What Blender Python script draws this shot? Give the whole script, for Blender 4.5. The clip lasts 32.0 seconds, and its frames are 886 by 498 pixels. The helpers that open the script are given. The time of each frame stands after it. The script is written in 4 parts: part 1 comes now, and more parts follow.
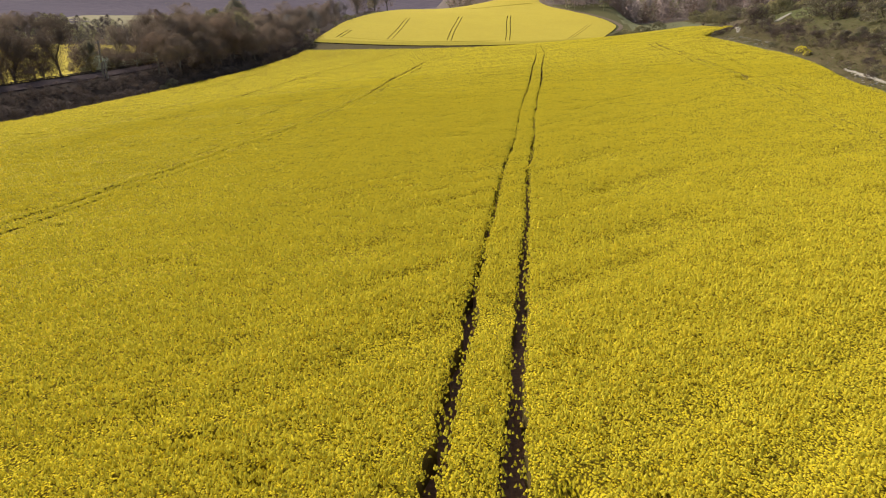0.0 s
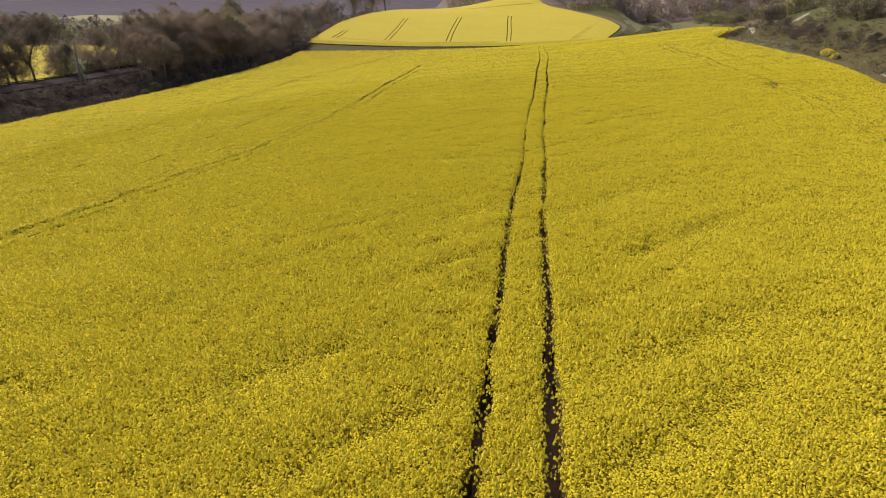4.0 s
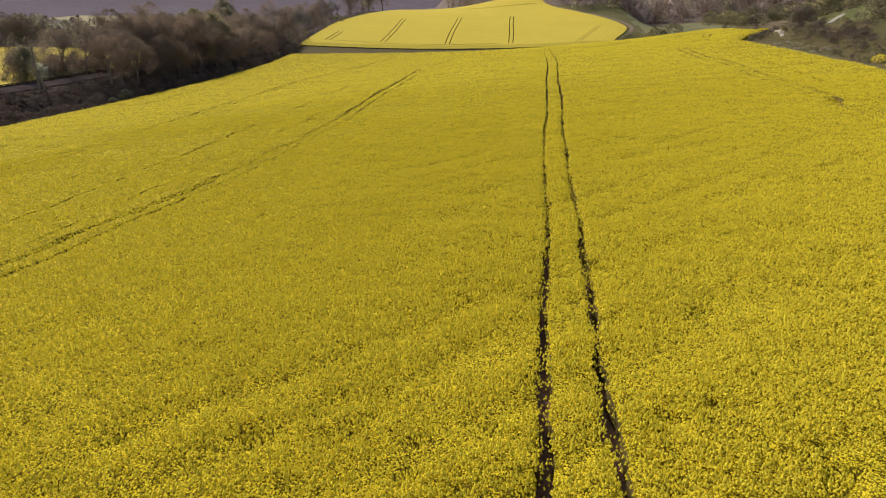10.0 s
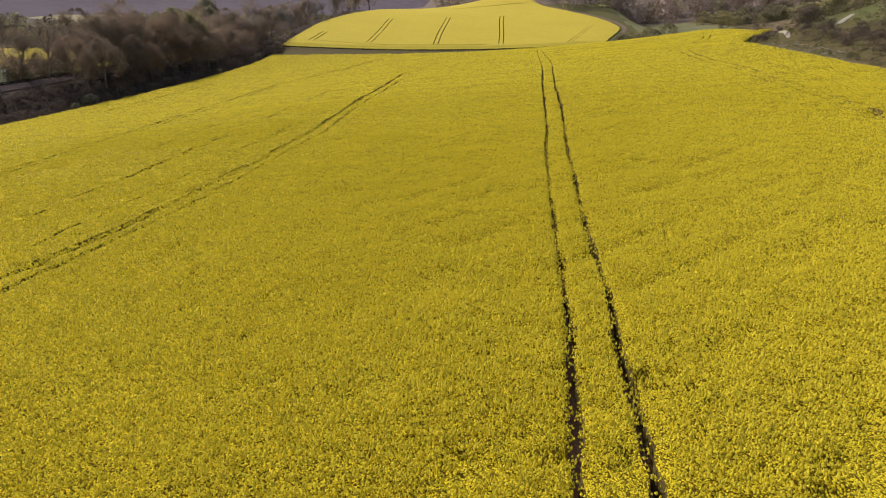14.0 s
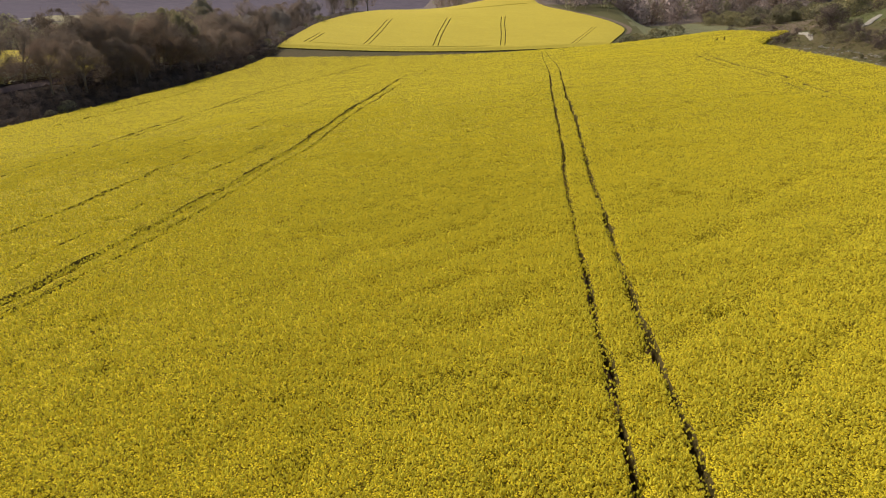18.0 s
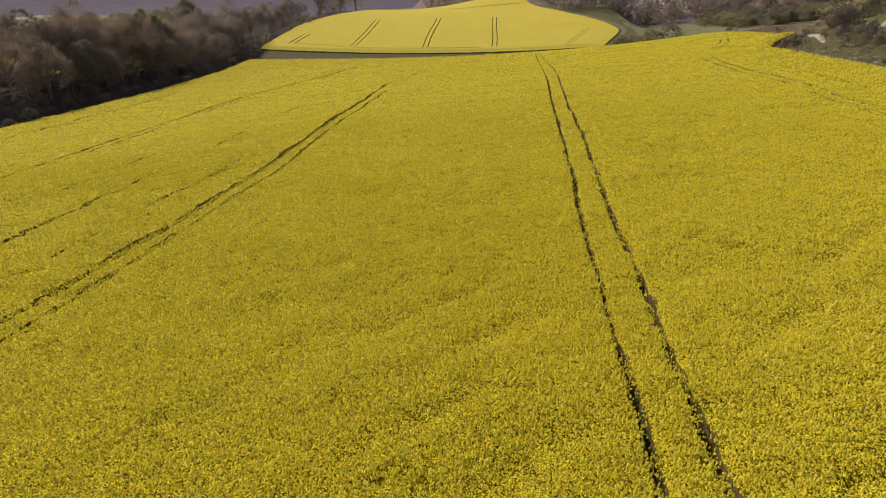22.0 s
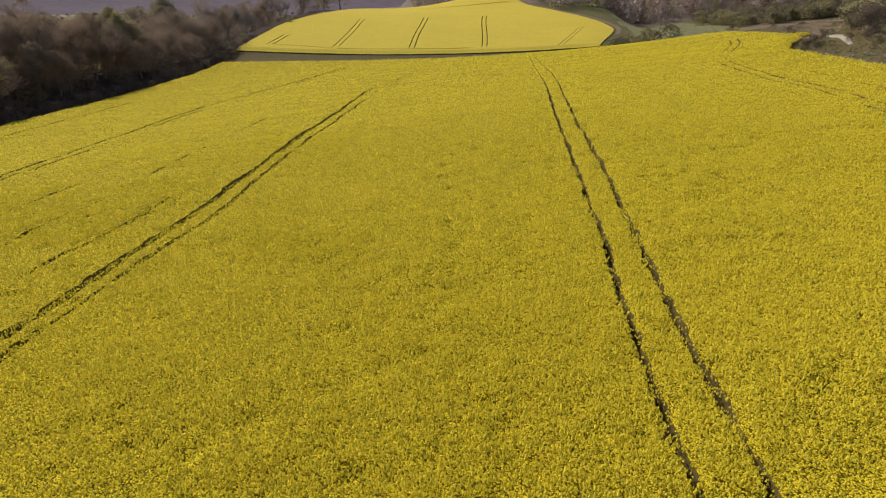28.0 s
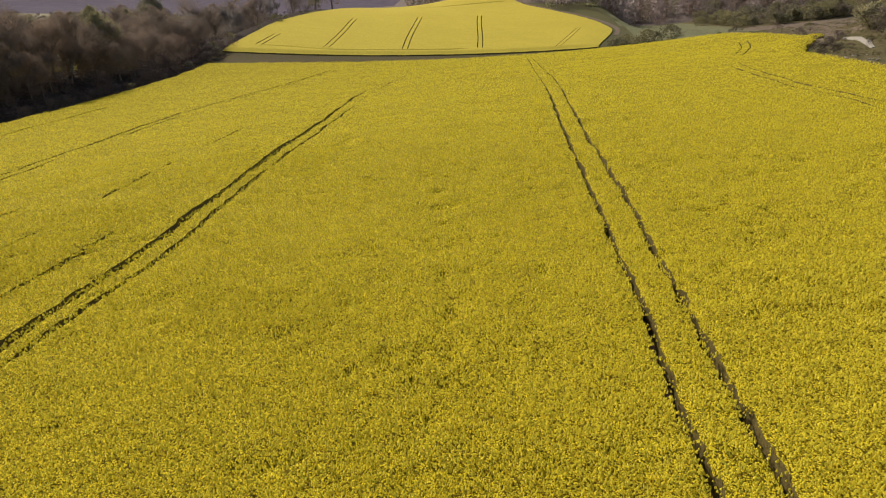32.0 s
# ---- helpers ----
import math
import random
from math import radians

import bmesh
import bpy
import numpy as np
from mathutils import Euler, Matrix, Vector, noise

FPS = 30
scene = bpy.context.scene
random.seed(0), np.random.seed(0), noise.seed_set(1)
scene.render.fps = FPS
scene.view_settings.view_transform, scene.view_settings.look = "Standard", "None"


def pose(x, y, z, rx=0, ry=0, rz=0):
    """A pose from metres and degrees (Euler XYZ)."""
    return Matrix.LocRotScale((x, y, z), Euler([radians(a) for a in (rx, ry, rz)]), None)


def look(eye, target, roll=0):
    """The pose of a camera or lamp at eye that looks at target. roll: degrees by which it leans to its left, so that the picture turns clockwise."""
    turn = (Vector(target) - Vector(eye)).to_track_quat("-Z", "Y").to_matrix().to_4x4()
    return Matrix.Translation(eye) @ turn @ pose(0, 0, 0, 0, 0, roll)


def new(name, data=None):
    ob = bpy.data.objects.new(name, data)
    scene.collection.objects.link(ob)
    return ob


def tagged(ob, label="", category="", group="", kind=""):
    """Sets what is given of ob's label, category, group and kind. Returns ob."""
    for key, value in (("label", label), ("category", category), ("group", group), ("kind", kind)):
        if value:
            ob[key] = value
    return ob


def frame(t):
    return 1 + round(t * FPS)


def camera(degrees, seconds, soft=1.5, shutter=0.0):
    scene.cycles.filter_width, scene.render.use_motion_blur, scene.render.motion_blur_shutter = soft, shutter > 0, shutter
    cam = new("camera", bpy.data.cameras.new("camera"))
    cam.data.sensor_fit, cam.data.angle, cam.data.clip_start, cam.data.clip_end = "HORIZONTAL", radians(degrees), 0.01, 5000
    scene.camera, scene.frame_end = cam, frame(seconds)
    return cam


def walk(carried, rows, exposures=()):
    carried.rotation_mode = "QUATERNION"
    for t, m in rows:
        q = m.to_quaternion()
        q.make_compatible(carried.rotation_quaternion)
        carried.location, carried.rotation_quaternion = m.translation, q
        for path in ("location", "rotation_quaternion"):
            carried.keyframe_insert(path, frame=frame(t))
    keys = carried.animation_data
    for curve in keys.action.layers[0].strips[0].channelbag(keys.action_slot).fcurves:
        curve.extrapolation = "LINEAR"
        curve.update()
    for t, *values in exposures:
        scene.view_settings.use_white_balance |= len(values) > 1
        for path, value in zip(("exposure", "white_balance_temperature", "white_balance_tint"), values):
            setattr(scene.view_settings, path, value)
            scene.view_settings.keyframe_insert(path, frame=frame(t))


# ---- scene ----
cam = camera(67.7, 32.0, soft=1.1)
METRES, EYE, TILT, LEAN, TURN = 80.0, 10.4, -2.2, -3.5, 7.7
ROWS = [
    (0.0, 0.0, 0.0, 0.0, -1.17, -17.81, 3.65),
    (0.5, 0.0013, 0.0165, 0.0004, -1.15, -17.81, 3.67),
    (1.0, 0.0026, 0.0344, 0.0008, -1.16, -17.8, 3.68),
    (1.5, 0.0038, 0.0509, 0.0013, -1.14, -17.78, 3.66),
    (2.0, 0.0051, 0.0685, 0.0018, -1.14, -17.79, 3.66),
    (2.5, 0.0062, 0.0844, 0.0023, -1.13, -17.79, 3.65),
    (3.0, 0.0072, 0.1012, 0.0028, -1.2, -17.8, 3.64),
    (3.5, 0.0081, 0.1165, 0.0033, -1.18, -17.81, 3.64),
    (5.5, 0.0111, 0.1816, 0.0048, -1.19, -17.79, 3.62),
    (6.0, 0.0122, 0.1996, 0.0054, -1.19, -17.79, 3.62),
    (6.5, 0.0131, 0.2163, 0.006, -1.19, -17.8, 3.61),
    (7.0, 0.0141, 0.2345, 0.0066, -1.18, -17.81, 3.62),
    (7.5, 0.0151, 0.2514, 0.0071, -1.18, -17.8, 3.61),
    (8.0, 0.0162, 0.2698, 0.0077, -1.19, -17.8, 3.61),
    (8.5, 0.017, 0.2866, 0.0083, -1.19, -17.8, 3.59),
    (9.0, 0.018, 0.3048, 0.0089, -1.18, -17.79, 3.61),
    (9.5, 0.0189, 0.3215, 0.0096, -1.17, -17.79, 3.62),
    (10.0, 0.0199, 0.3394, 0.0102, -1.17, -17.77, 3.61),
    (10.5, 0.0209, 0.3555, 0.0108, -1.16, -17.76, 3.6),
    (11.0, 0.0221, 0.3726, 0.0114, -1.32, -17.78, 3.59),
    (11.5, 0.0232, 0.3881, 0.012, -1.48, -17.8, 3.6),
    (12.0, 0.0241, 0.4045, 0.0125, -1.6, -17.8, 3.6),
    (12.5, 0.0249, 0.4192, 0.013, -1.78, -17.84, 3.58),
    (13.0, 0.0257, 0.4351, 0.0134, -1.95, -17.85, 3.58),
    (13.5, 0.0264, 0.4496, 0.014, -2.06, -17.88, 3.6),
    (14.0, 0.027, 0.4653, 0.0145, -2.09, -17.87, 3.57),
    (14.5, 0.0276, 0.4798, 0.0152, -2.09, -17.88, 3.57),
    (16.5, 0.0297, 0.5402, 0.0172, -2.01, -17.8, 3.6),
    (17.0, 0.0305, 0.5563, 0.0178, -2.0, -17.8, 3.6),
    (17.5, 0.0312, 0.571, 0.0184, -2.0, -17.8, 3.63),
    (18.0, 0.0318, 0.5869, 0.0192, -2.09, -17.83, 3.6),
    (18.5, 0.0323, 0.6016, 0.02, -2.25, -17.86, 3.59),
    (19.0, 0.033, 0.6174, 0.0206, -2.42, -17.87, 3.6),
    (19.5, 0.0336, 0.6318, 0.0217, -2.58, -17.91, 3.56),
    (20.0, 0.0345, 0.6474, 0.0225, -2.67, -17.9, 3.57),
    (20.5, 0.0353, 0.6617, 0.0232, -2.78, -17.9, 3.58),
    (21.0, 0.036, 0.6773, 0.024, -2.89, -17.91, 3.57),
    (21.5, 0.0372, 0.6919, 0.0249, -2.9, -17.93, 3.63),
    (22.0, 0.0382, 0.7077, 0.0255, -2.9, -17.89, 3.62),
    (22.5, 0.0392, 0.7224, 0.0261, -2.91, -17.9, 3.61),
    (23.0, 0.0406, 0.7385, 0.0268, -2.9, -17.89, 3.63),
    (23.5, 0.0416, 0.7536, 0.0274, -2.93, -17.9, 3.65),
    (24.0, 0.0429, 0.7699, 0.0279, -2.92, -17.89, 3.64),
    (24.5, 0.0442, 0.7849, 0.0285, -2.92, -17.91, 3.64),
    (25.0, 0.0457, 0.801, 0.0288, -2.98, -17.91, 3.67),
    (25.5, 0.0472, 0.8156, 0.0292, -3.11, -17.93, 3.69),
    (27.5, 0.0526, 0.8753, 0.0304, -3.7, -18.03, 3.71),
    (28.0, 0.0538, 0.8901, 0.0309, -3.85, -18.04, 3.71),
    (28.5, 0.0549, 0.9037, 0.0315, -3.99, -18.04, 3.67),
    (29.0, 0.0561, 0.918, 0.0322, -4.21, -18.07, 3.66),
    (29.5, 0.0571, 0.9311, 0.0328, -4.37, -18.08, 3.66),
    (30.0, 0.0582, 0.9452, 0.0334, -4.36, -18.09, 3.67),
    (30.5, 0.0591, 0.9581, 0.0337, -4.35, -18.1, 3.62),
    (31.0, 0.0603, 0.9718, 0.0343, -4.33, -18.11, 3.64),
    (31.5, 0.0612, 0.9842, 0.0349, -4.32, -18.12, 3.63),
    (32.0, 0.0622, 0.9972, 0.0353, -4.31, -18.12, 3.62),
]
walk(cam, [(t, pose(0, 0, EYE, TILT, LEAN, TURN) @ pose(METRES * x, METRES * y, METRES * z, 90 + pitch, roll, yaw)) for t, x, y, z, yaw, pitch, roll in ROWS],
     exposures=[(0.0, 0.23), (9.0, 0.15), (17.0, 0.07), (23.0, 0.02), (32.0, 0.0)])

# ---------------------------------------------------------------- world, sun
SUN_EL, SUN_AZ = 43.0, -46.0          # degrees; azimuth from +y, negative to -x
world = bpy.data.worlds.new("world")
scene.world = world
world.use_nodes = True
wt = world.node_tree
sky = wt.nodes.new("ShaderNodeTexSky")
sky.sky_type, sky.sun_disc = "NISHITA", False
sky.sun_elevation, sky.sun_rotation = radians(SUN_EL), radians(SUN_AZ)
sky.air_density, sky.dust_density = 1.2, 3.0
wt.links.new(sky.outputs[0], wt.nodes["Background"].inputs[0])
wt.nodes["Background"].inputs[1].default_value = 0.135
sun = new("sun", bpy.data.lights.new("sun", "SUN"))
sun.data.energy, sun.data.angle, sun.data.color = 3.3, radians(0.6), (1.0, 0.94, 0.84)
ce = math.cos(radians(SUN_EL))
toward_sun = Vector((math.sin(radians(SUN_AZ)) * ce, math.cos(radians(SUN_AZ)) * ce, math.sin(radians(SUN_EL))))
sun.matrix_world = look(toward_sun * 300, (0, 0, 0))


# ---------------------------------------------------------------- materials
def mat(name, colours, scales=(0.05, 1.5), rough=0.9, bump=0.3, bump_scale=None, translucent=0.0, detail=6.0, spec=0.03, stretch=(1, 1, 1), island=0.0):
    """Three colours mixed by noise at two scales (waves per metre), with relief."""
    m = bpy.data.materials.new(name)
    m.use_nodes = True
    nt = m.node_tree
    n, link = nt.nodes, nt.links.new
    bsdf = n["Principled BSDF"]
    geo = n.new("ShaderNodeNewGeometry")
    mp = n.new("ShaderNodeMapping")
    mp.inputs["Scale"].default_value = stretch
    link(geo.outputs["Position"], mp.inputs["Vector"])
    na, nb = n.new("ShaderNodeTexNoise"), n.new("ShaderNodeTexNoise")
    for node, s in ((na, scales[0]), (nb, scales[1])):
        node.inputs["Scale"].default_value, node.inputs["Detail"].default_value = s, detail
        node.inputs["Roughness"].default_value = 0.62
        link(mp.outputs[0], node.inputs["Vector"])
    ra, rb = n.new("ShaderNodeMapRange"), n.new("ShaderNodeMapRange")
    for node, src in ((ra, na), (rb, nb)):
        node.inputs["From Min"].default_value, node.inputs["From Max"].default_value = 0.34, 0.66
        link(src.outputs[0], node.inputs["Value"])
    m1, m2 = n.new("ShaderNodeMix"), n.new("ShaderNodeMix")
    m1.data_type = m2.data_type = "RGBA"
    m1.inputs["A"].default_value, m1.inputs["B"].default_value = (*colours[0], 1), (*colours[1], 1)
    link(ra.outputs[0], m1.inputs["Factor"])
    m2.inputs["B"].default_value = (*colours[2], 1)
    link(m1.outputs["Result"], m2.inputs["A"])
    link(rb.outputs[0], m2.inputs["Factor"])
    tint = m2.outputs["Result"]
    if island:                                                # dim each joined piece by a random share, imitating uneven light in its colour
        dimming, dim = n.new("ShaderNodeMapRange"), n.new("ShaderNodeMix")
        dimming.inputs["To Min"].default_value, dimming.inputs["To Max"].default_value = 0.0, island
        link(geo.outputs["Random Per Island"], dimming.inputs["Value"])
        dim.data_type = "RGBA"
        dim.inputs["B"].default_value = (0.16, 0.135, 0.02, 1)
        link(tint, dim.inputs["A"])
        link(dimming.outputs[0], dim.inputs["Factor"])
        tint = dim.outputs["Result"]
    link(tint, bsdf.inputs["Base Color"])
    bsdf.inputs["Roughness"].default_value = rough
    bsdf.inputs["Specular IOR Level"].default_value = spec
    if bump:
        nc, bp = n.new("ShaderNodeTexNoise"), n.new("ShaderNodeBump")
        nc.inputs["Scale"].default_value, nc.inputs["Detail"].default_value = bump_scale or scales[1] * 2, 5
        link(geo.outputs["Position"], nc.inputs["Vector"])
        link(nc.outputs[0], bp.inputs["Height"])
        bp.inputs["Strength"].default_value, bp.inputs["Distance"].default_value = bump, 0.25 / (bump_scale or scales[1] * 2)
        link(bp.outputs[0], bsdf.inputs["Normal"])
    if translucent:
        tr, mx = n.new("ShaderNodeBsdfTranslucent"), n.new("ShaderNodeMixShader")
        link(tint, tr.inputs["Color"])
        mx.inputs[0].default_value = translucent
        link(bsdf.outputs[0], mx.inputs[1])
        link(tr.outputs[0], mx.inputs[2])
        link(mx.outputs[0], n["Material Output"].inputs[0])
    return m


M_PETAL = mat("rape_petals", [(0.88, 0.705, 0.049), (0.89, 0.728, 0.058), (0.80, 0.675, 0.056)], (0.11, 4.0), 0.8, 0, translucent=0.42, detail=3, island=0.32)
M_UNDER = mat("rape_stems", [(0.165, 0.124, 0.042), (0.205, 0.154, 0.052), (0.12, 0.092, 0.032)], (0.6, 9.0), 0.9, 0.6, 12.0)
M_FAR_CROP = mat("rape_far", [(0.51, 0.382, 0.05), (0.565, 0.425, 0.056), (0.43, 0.335, 0.046)], (0.03, 1.2), 0.9, 0.4, 3.0)
M_SOIL = mat("bare_soil", [(0.215, 0.122, 0.078), (0.26, 0.15, 0.098), (0.165, 0.096, 0.062)], (0.4, 7.0), 0.95, 0.8, 14.0)
M_GRASS = mat("rough_grass", [(0.104, 0.0901, 0.0372), (0.0813, 0.0828, 0.029), (0.118, 0.1, 0.0487)], (0.06, 1.1), 0.95, 0.3, 3.0)
M_TURF = mat("short_green_turf", [(0.125, 0.127, 0.048), (0.15, 0.147, 0.058), (0.1, 0.107, 0.04)], (0.08, 1.2), 0.95, 0.3, 3.0)
M_SCRUB_GROUND = mat("dry_scrub_ground", [(0.112, 0.0834, 0.0408), (0.0834, 0.0745, 0.0267), (0.133, 0.101, 0.0532)], (0.09, 1.3), 0.95, 0.3, 3.0)
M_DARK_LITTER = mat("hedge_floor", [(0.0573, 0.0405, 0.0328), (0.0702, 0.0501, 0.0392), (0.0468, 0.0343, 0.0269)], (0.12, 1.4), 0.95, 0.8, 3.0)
# Leaf litter, its colour paled to lift the tree shadows on it.
M_WOOD_FLOOR = mat("leaf_litter", [(0.19, 0.145, 0.118), (0.23, 0.175, 0.14), (0.15, 0.118, 0.098)], (0.05, 0.7), 0.95, 0.6, 2.0)
M_EARTH = mat("bare_brown_earth", [(0.18, 0.13, 0.09), (0.216, 0.156, 0.108), (0.138, 0.102, 0.07)], (0.06, 0.9), 0.95, 0.6, 3.0)
M_PALE_FIELD = mat("pale_stubble_field", [(0.27, 0.225, 0.125), (0.2, 0.175, 0.09), (0.31, 0.265, 0.16)], (0.008, 0.05), 0.95, 0.3, 0.5)
M_MEADOW = mat("meadow_grass", [(0.165, 0.155, 0.078), (0.20, 0.18, 0.095), (0.135, 0.135, 0.065)], (0.03, 0.6), 0.95, 0.5, 2.0)
# Lavender haze over the far ridge is mixed into its colour.
M_FAR_HILL = mat("hazed_far_hill", [(0.112, 0.088, 0.105), (0.132, 0.104, 0.118), (0.094, 0.076, 0.092)], (0.006, 0.06), 1.0, 0.6, 0.06)
M_CHALK = mat("chalk", [(0.30, 0.26, 0.20), (0.21, 0.175, 0.12), (0.37, 0.33, 0.27)], (0.5, 4.0), 0.95, 0.6, 6.0)
M_ROAD = mat("ballast", [(0.0556, 0.0384, 0.0378), (0.0661, 0.046, 0.0452), (0.0455, 0.0318, 0.0313)], (0.2, 4.0), 0.95, 0.7, 8.0)
M_BARK = mat("bark", [(0.2, 0.162, 0.122), (0.25, 0.205, 0.155), (0.148, 0.12, 0.092)], (0.5, 6.0), 0.95, 0.5, 14.0)
M_TWIG = mat("bare_twigs", [(0.251, 0.186, 0.134), (0.295, 0.216, 0.153), (0.209, 0.158, 0.118)], (0.06, 0.9), 0.95, 0, translucent=0.5)
# The next two wood colours are lightened to stand in for haze.
M_FAR_TWIG = mat("hazed_bare_wood", [(0.422, 0.328, 0.291), (0.484, 0.37, 0.317), (0.352, 0.284, 0.258)], (0.03, 0.5), 0.95, 0, translucent=0.7)
M_FAR_OLIVE = mat("hazed_olive_wood", [(0.319, 0.294, 0.16), (0.386, 0.344, 0.176), (0.269, 0.252, 0.143)], (0.03, 0.5), 0.95, 0, translucent=0.5)
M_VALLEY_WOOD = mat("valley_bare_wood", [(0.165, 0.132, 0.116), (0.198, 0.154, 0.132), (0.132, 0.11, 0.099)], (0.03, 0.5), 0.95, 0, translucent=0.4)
M_BRAMBLE = mat("bramble_stems", [(0.146, 0.105, 0.0854), (0.176, 0.128, 0.103), (0.12, 0.0899, 0.0745)], (0.06, 0.9), 0.95, 0, translucent=0.3)
M_TWIG_RED = mat("reddish_budding_twigs", [(0.255, 0.176, 0.124), (0.296, 0.202, 0.14), (0.211, 0.152, 0.109)], (0.06, 0.9), 0.95, 0, translucent=0.5)
M_TWIG_GREY = mat("grey_lichen_twigs", [(0.25, 0.212, 0.18), (0.29, 0.25, 0.21), (0.2, 0.172, 0.146)], (0.06, 0.9), 0.95, 0, translucent=0.7)
# All three leaf colours are dulled and paled in place of haze.
M_LEAF = mat("young_leaves", [(0.251, 0.222, 0.117), (0.312, 0.268, 0.138), (0.198, 0.177, 0.101)], (0.08, 0.9), 0.8, 0, translucent=0.42)
M_LEAF_OLIVE = mat("olive_leaves", [(0.317, 0.276, 0.133), (0.412, 0.348, 0.162), (0.25, 0.217, 0.111)], (0.08, 0.9), 0.85, 0, translucent=0.4)
M_LEAF_DARK = mat("dark_evergreen_leaves", [(0.276, 0.232, 0.144), (0.331, 0.277, 0.169), (0.221, 0.189, 0.117)], (0.08, 0.9), 0.8, 0, translucent=0.3)
M_BLOSSOM = mat("white_blossom", [(0.55, 0.55, 0.42), (0.40, 0.43, 0.22), (0.62, 0.62, 0.52)], (0.3, 2.0), 0.85, 0, translucent=0.3)
M_WOOD = mat("weathered_pole_wood", [(0.26, 0.215, 0.17), (0.30, 0.25, 0.20), (0.2, 0.165, 0.13)], (0.6, 5.0), 0.9, 0.4, 12.0)
M_IRON = mat("dark_painted_iron", [(0.03, 0.027, 0.026), (0.045, 0.04, 0.036), (0.06, 0.042, 0.03)], (0.5, 6.0), 0.6, 0.2, 12.0)
M_CERAMIC = mat("glazed_insulator", [(0.42, 0.41, 0.38), (0.48, 0.47, 0.44), (0.36, 0.35, 0.32)], (2.0, 20.0), 0.3, 0)
M_PLATE = mat("faded_yellow_plate", [(0.50, 0.42, 0.12), (0.56, 0.47, 0.16), (0.40, 0.34, 0.12)], (2.0, 14.0), 0.6, 0)
M_PLASTER = mat("white_render", [(0.66, 0.64, 0.60), (0.72, 0.70, 0.66), (0.58, 0.55, 0.50)], (0.4, 3.0), 0.9, 0.2, 8.0)
M_TILE = mat("clay_roof", [(0.22, 0.12, 0.085), (0.28, 0.15, 0.10), (0.17, 0.10, 0.08)], (0.5, 3.0), 0.85, 0.4, 6.0)
M_GLASS = mat("dark_window_glass", [(0.03, 0.035, 0.04), (0.04, 0.045, 0.05), (0.025, 0.03, 0.035)], (1.0, 4.0), 0.15, 0, spec=0.6)


def bloom_mat(name, petal, petal_b, gap, cells=18.0, lo=0.30, hi=0.62):
    """Flower heads packed side by side over stems, the shade between them darkened into the gap colour, fuller and
    thinner from place to place.
    """
    m = bpy.data.materials.new(name)
    m.use_nodes = True
    nt = m.node_tree
    n, link = nt.nodes, nt.links.new
    bsdf = n["Principled BSDF"]
    geo = n.new("ShaderNodeNewGeometry")
    mp = n.new("ShaderNodeMapping")
    mp.inputs["Scale"].default_value = (1.0, 0.8, 0.5)
    link(geo.outputs["Position"], mp.inputs["Vector"])
    cell = n.new("ShaderNodeTexVoronoi")
    cell.inputs["Scale"].default_value = cells
    link(mp.outputs[0], cell.inputs["Vector"])
    patch, tone = n.new("ShaderNodeTexNoise"), n.new("ShaderNodeTexNoise")
    for node, sc in ((patch, 0.9), (tone, 0.08)):
        node.inputs["Scale"].default_value, node.inputs["Detail"].default_value = sc, 5
        node.inputs["Roughness"].default_value = 0.65
        link(geo.outputs["Position"], node.inputs["Vector"])
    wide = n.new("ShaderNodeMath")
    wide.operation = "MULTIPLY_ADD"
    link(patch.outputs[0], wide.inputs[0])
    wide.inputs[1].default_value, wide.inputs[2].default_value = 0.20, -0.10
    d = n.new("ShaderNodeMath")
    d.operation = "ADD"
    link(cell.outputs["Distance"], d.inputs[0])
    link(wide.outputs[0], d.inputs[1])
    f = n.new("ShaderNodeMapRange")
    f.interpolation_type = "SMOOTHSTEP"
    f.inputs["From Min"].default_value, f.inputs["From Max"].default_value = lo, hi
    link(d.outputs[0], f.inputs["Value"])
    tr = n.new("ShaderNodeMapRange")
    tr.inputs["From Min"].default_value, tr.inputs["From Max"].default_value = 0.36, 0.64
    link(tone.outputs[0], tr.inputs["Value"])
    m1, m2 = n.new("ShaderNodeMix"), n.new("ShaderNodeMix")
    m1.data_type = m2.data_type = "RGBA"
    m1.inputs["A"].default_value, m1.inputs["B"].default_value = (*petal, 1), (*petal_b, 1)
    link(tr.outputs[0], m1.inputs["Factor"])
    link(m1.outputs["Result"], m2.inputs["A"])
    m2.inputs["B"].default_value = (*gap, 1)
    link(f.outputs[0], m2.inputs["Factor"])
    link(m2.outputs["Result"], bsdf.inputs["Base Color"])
    bp = n.new("ShaderNodeBump")
    bp.invert = True
    bp.inputs["Strength"].default_value, bp.inputs["Distance"].default_value = 0.5, 0.05
    link(cell.outputs["Distance"], bp.inputs["Height"])
    link(bp.outputs[0], bsdf.inputs["Normal"])
    bsdf.inputs["Roughness"].default_value = 0.9
    bsdf.inputs["Specular IOR Level"].default_value = 0.03
    return m


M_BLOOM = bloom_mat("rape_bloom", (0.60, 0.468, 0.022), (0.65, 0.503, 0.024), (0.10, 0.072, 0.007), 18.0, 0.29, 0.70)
# Darker copy of the bark, for the brown trees and brambles.
M_BARK_DARK = mat("darker_bark", [(0.131, 0.103, 0.077), (0.163, 0.125, 0.095), (0.103, 0.081, 0.062)], (0.5, 6.0), 0.95, 0.5, 14.0)
M_TWIG_DARK = mat("dark_brown_twigs", [(0.131, 0.0951, 0.0679), (0.16, 0.115, 0.0809), (0.107, 0.0803, 0.0598)], (0.06, 0.9), 0.95, 0, translucent=0.45)


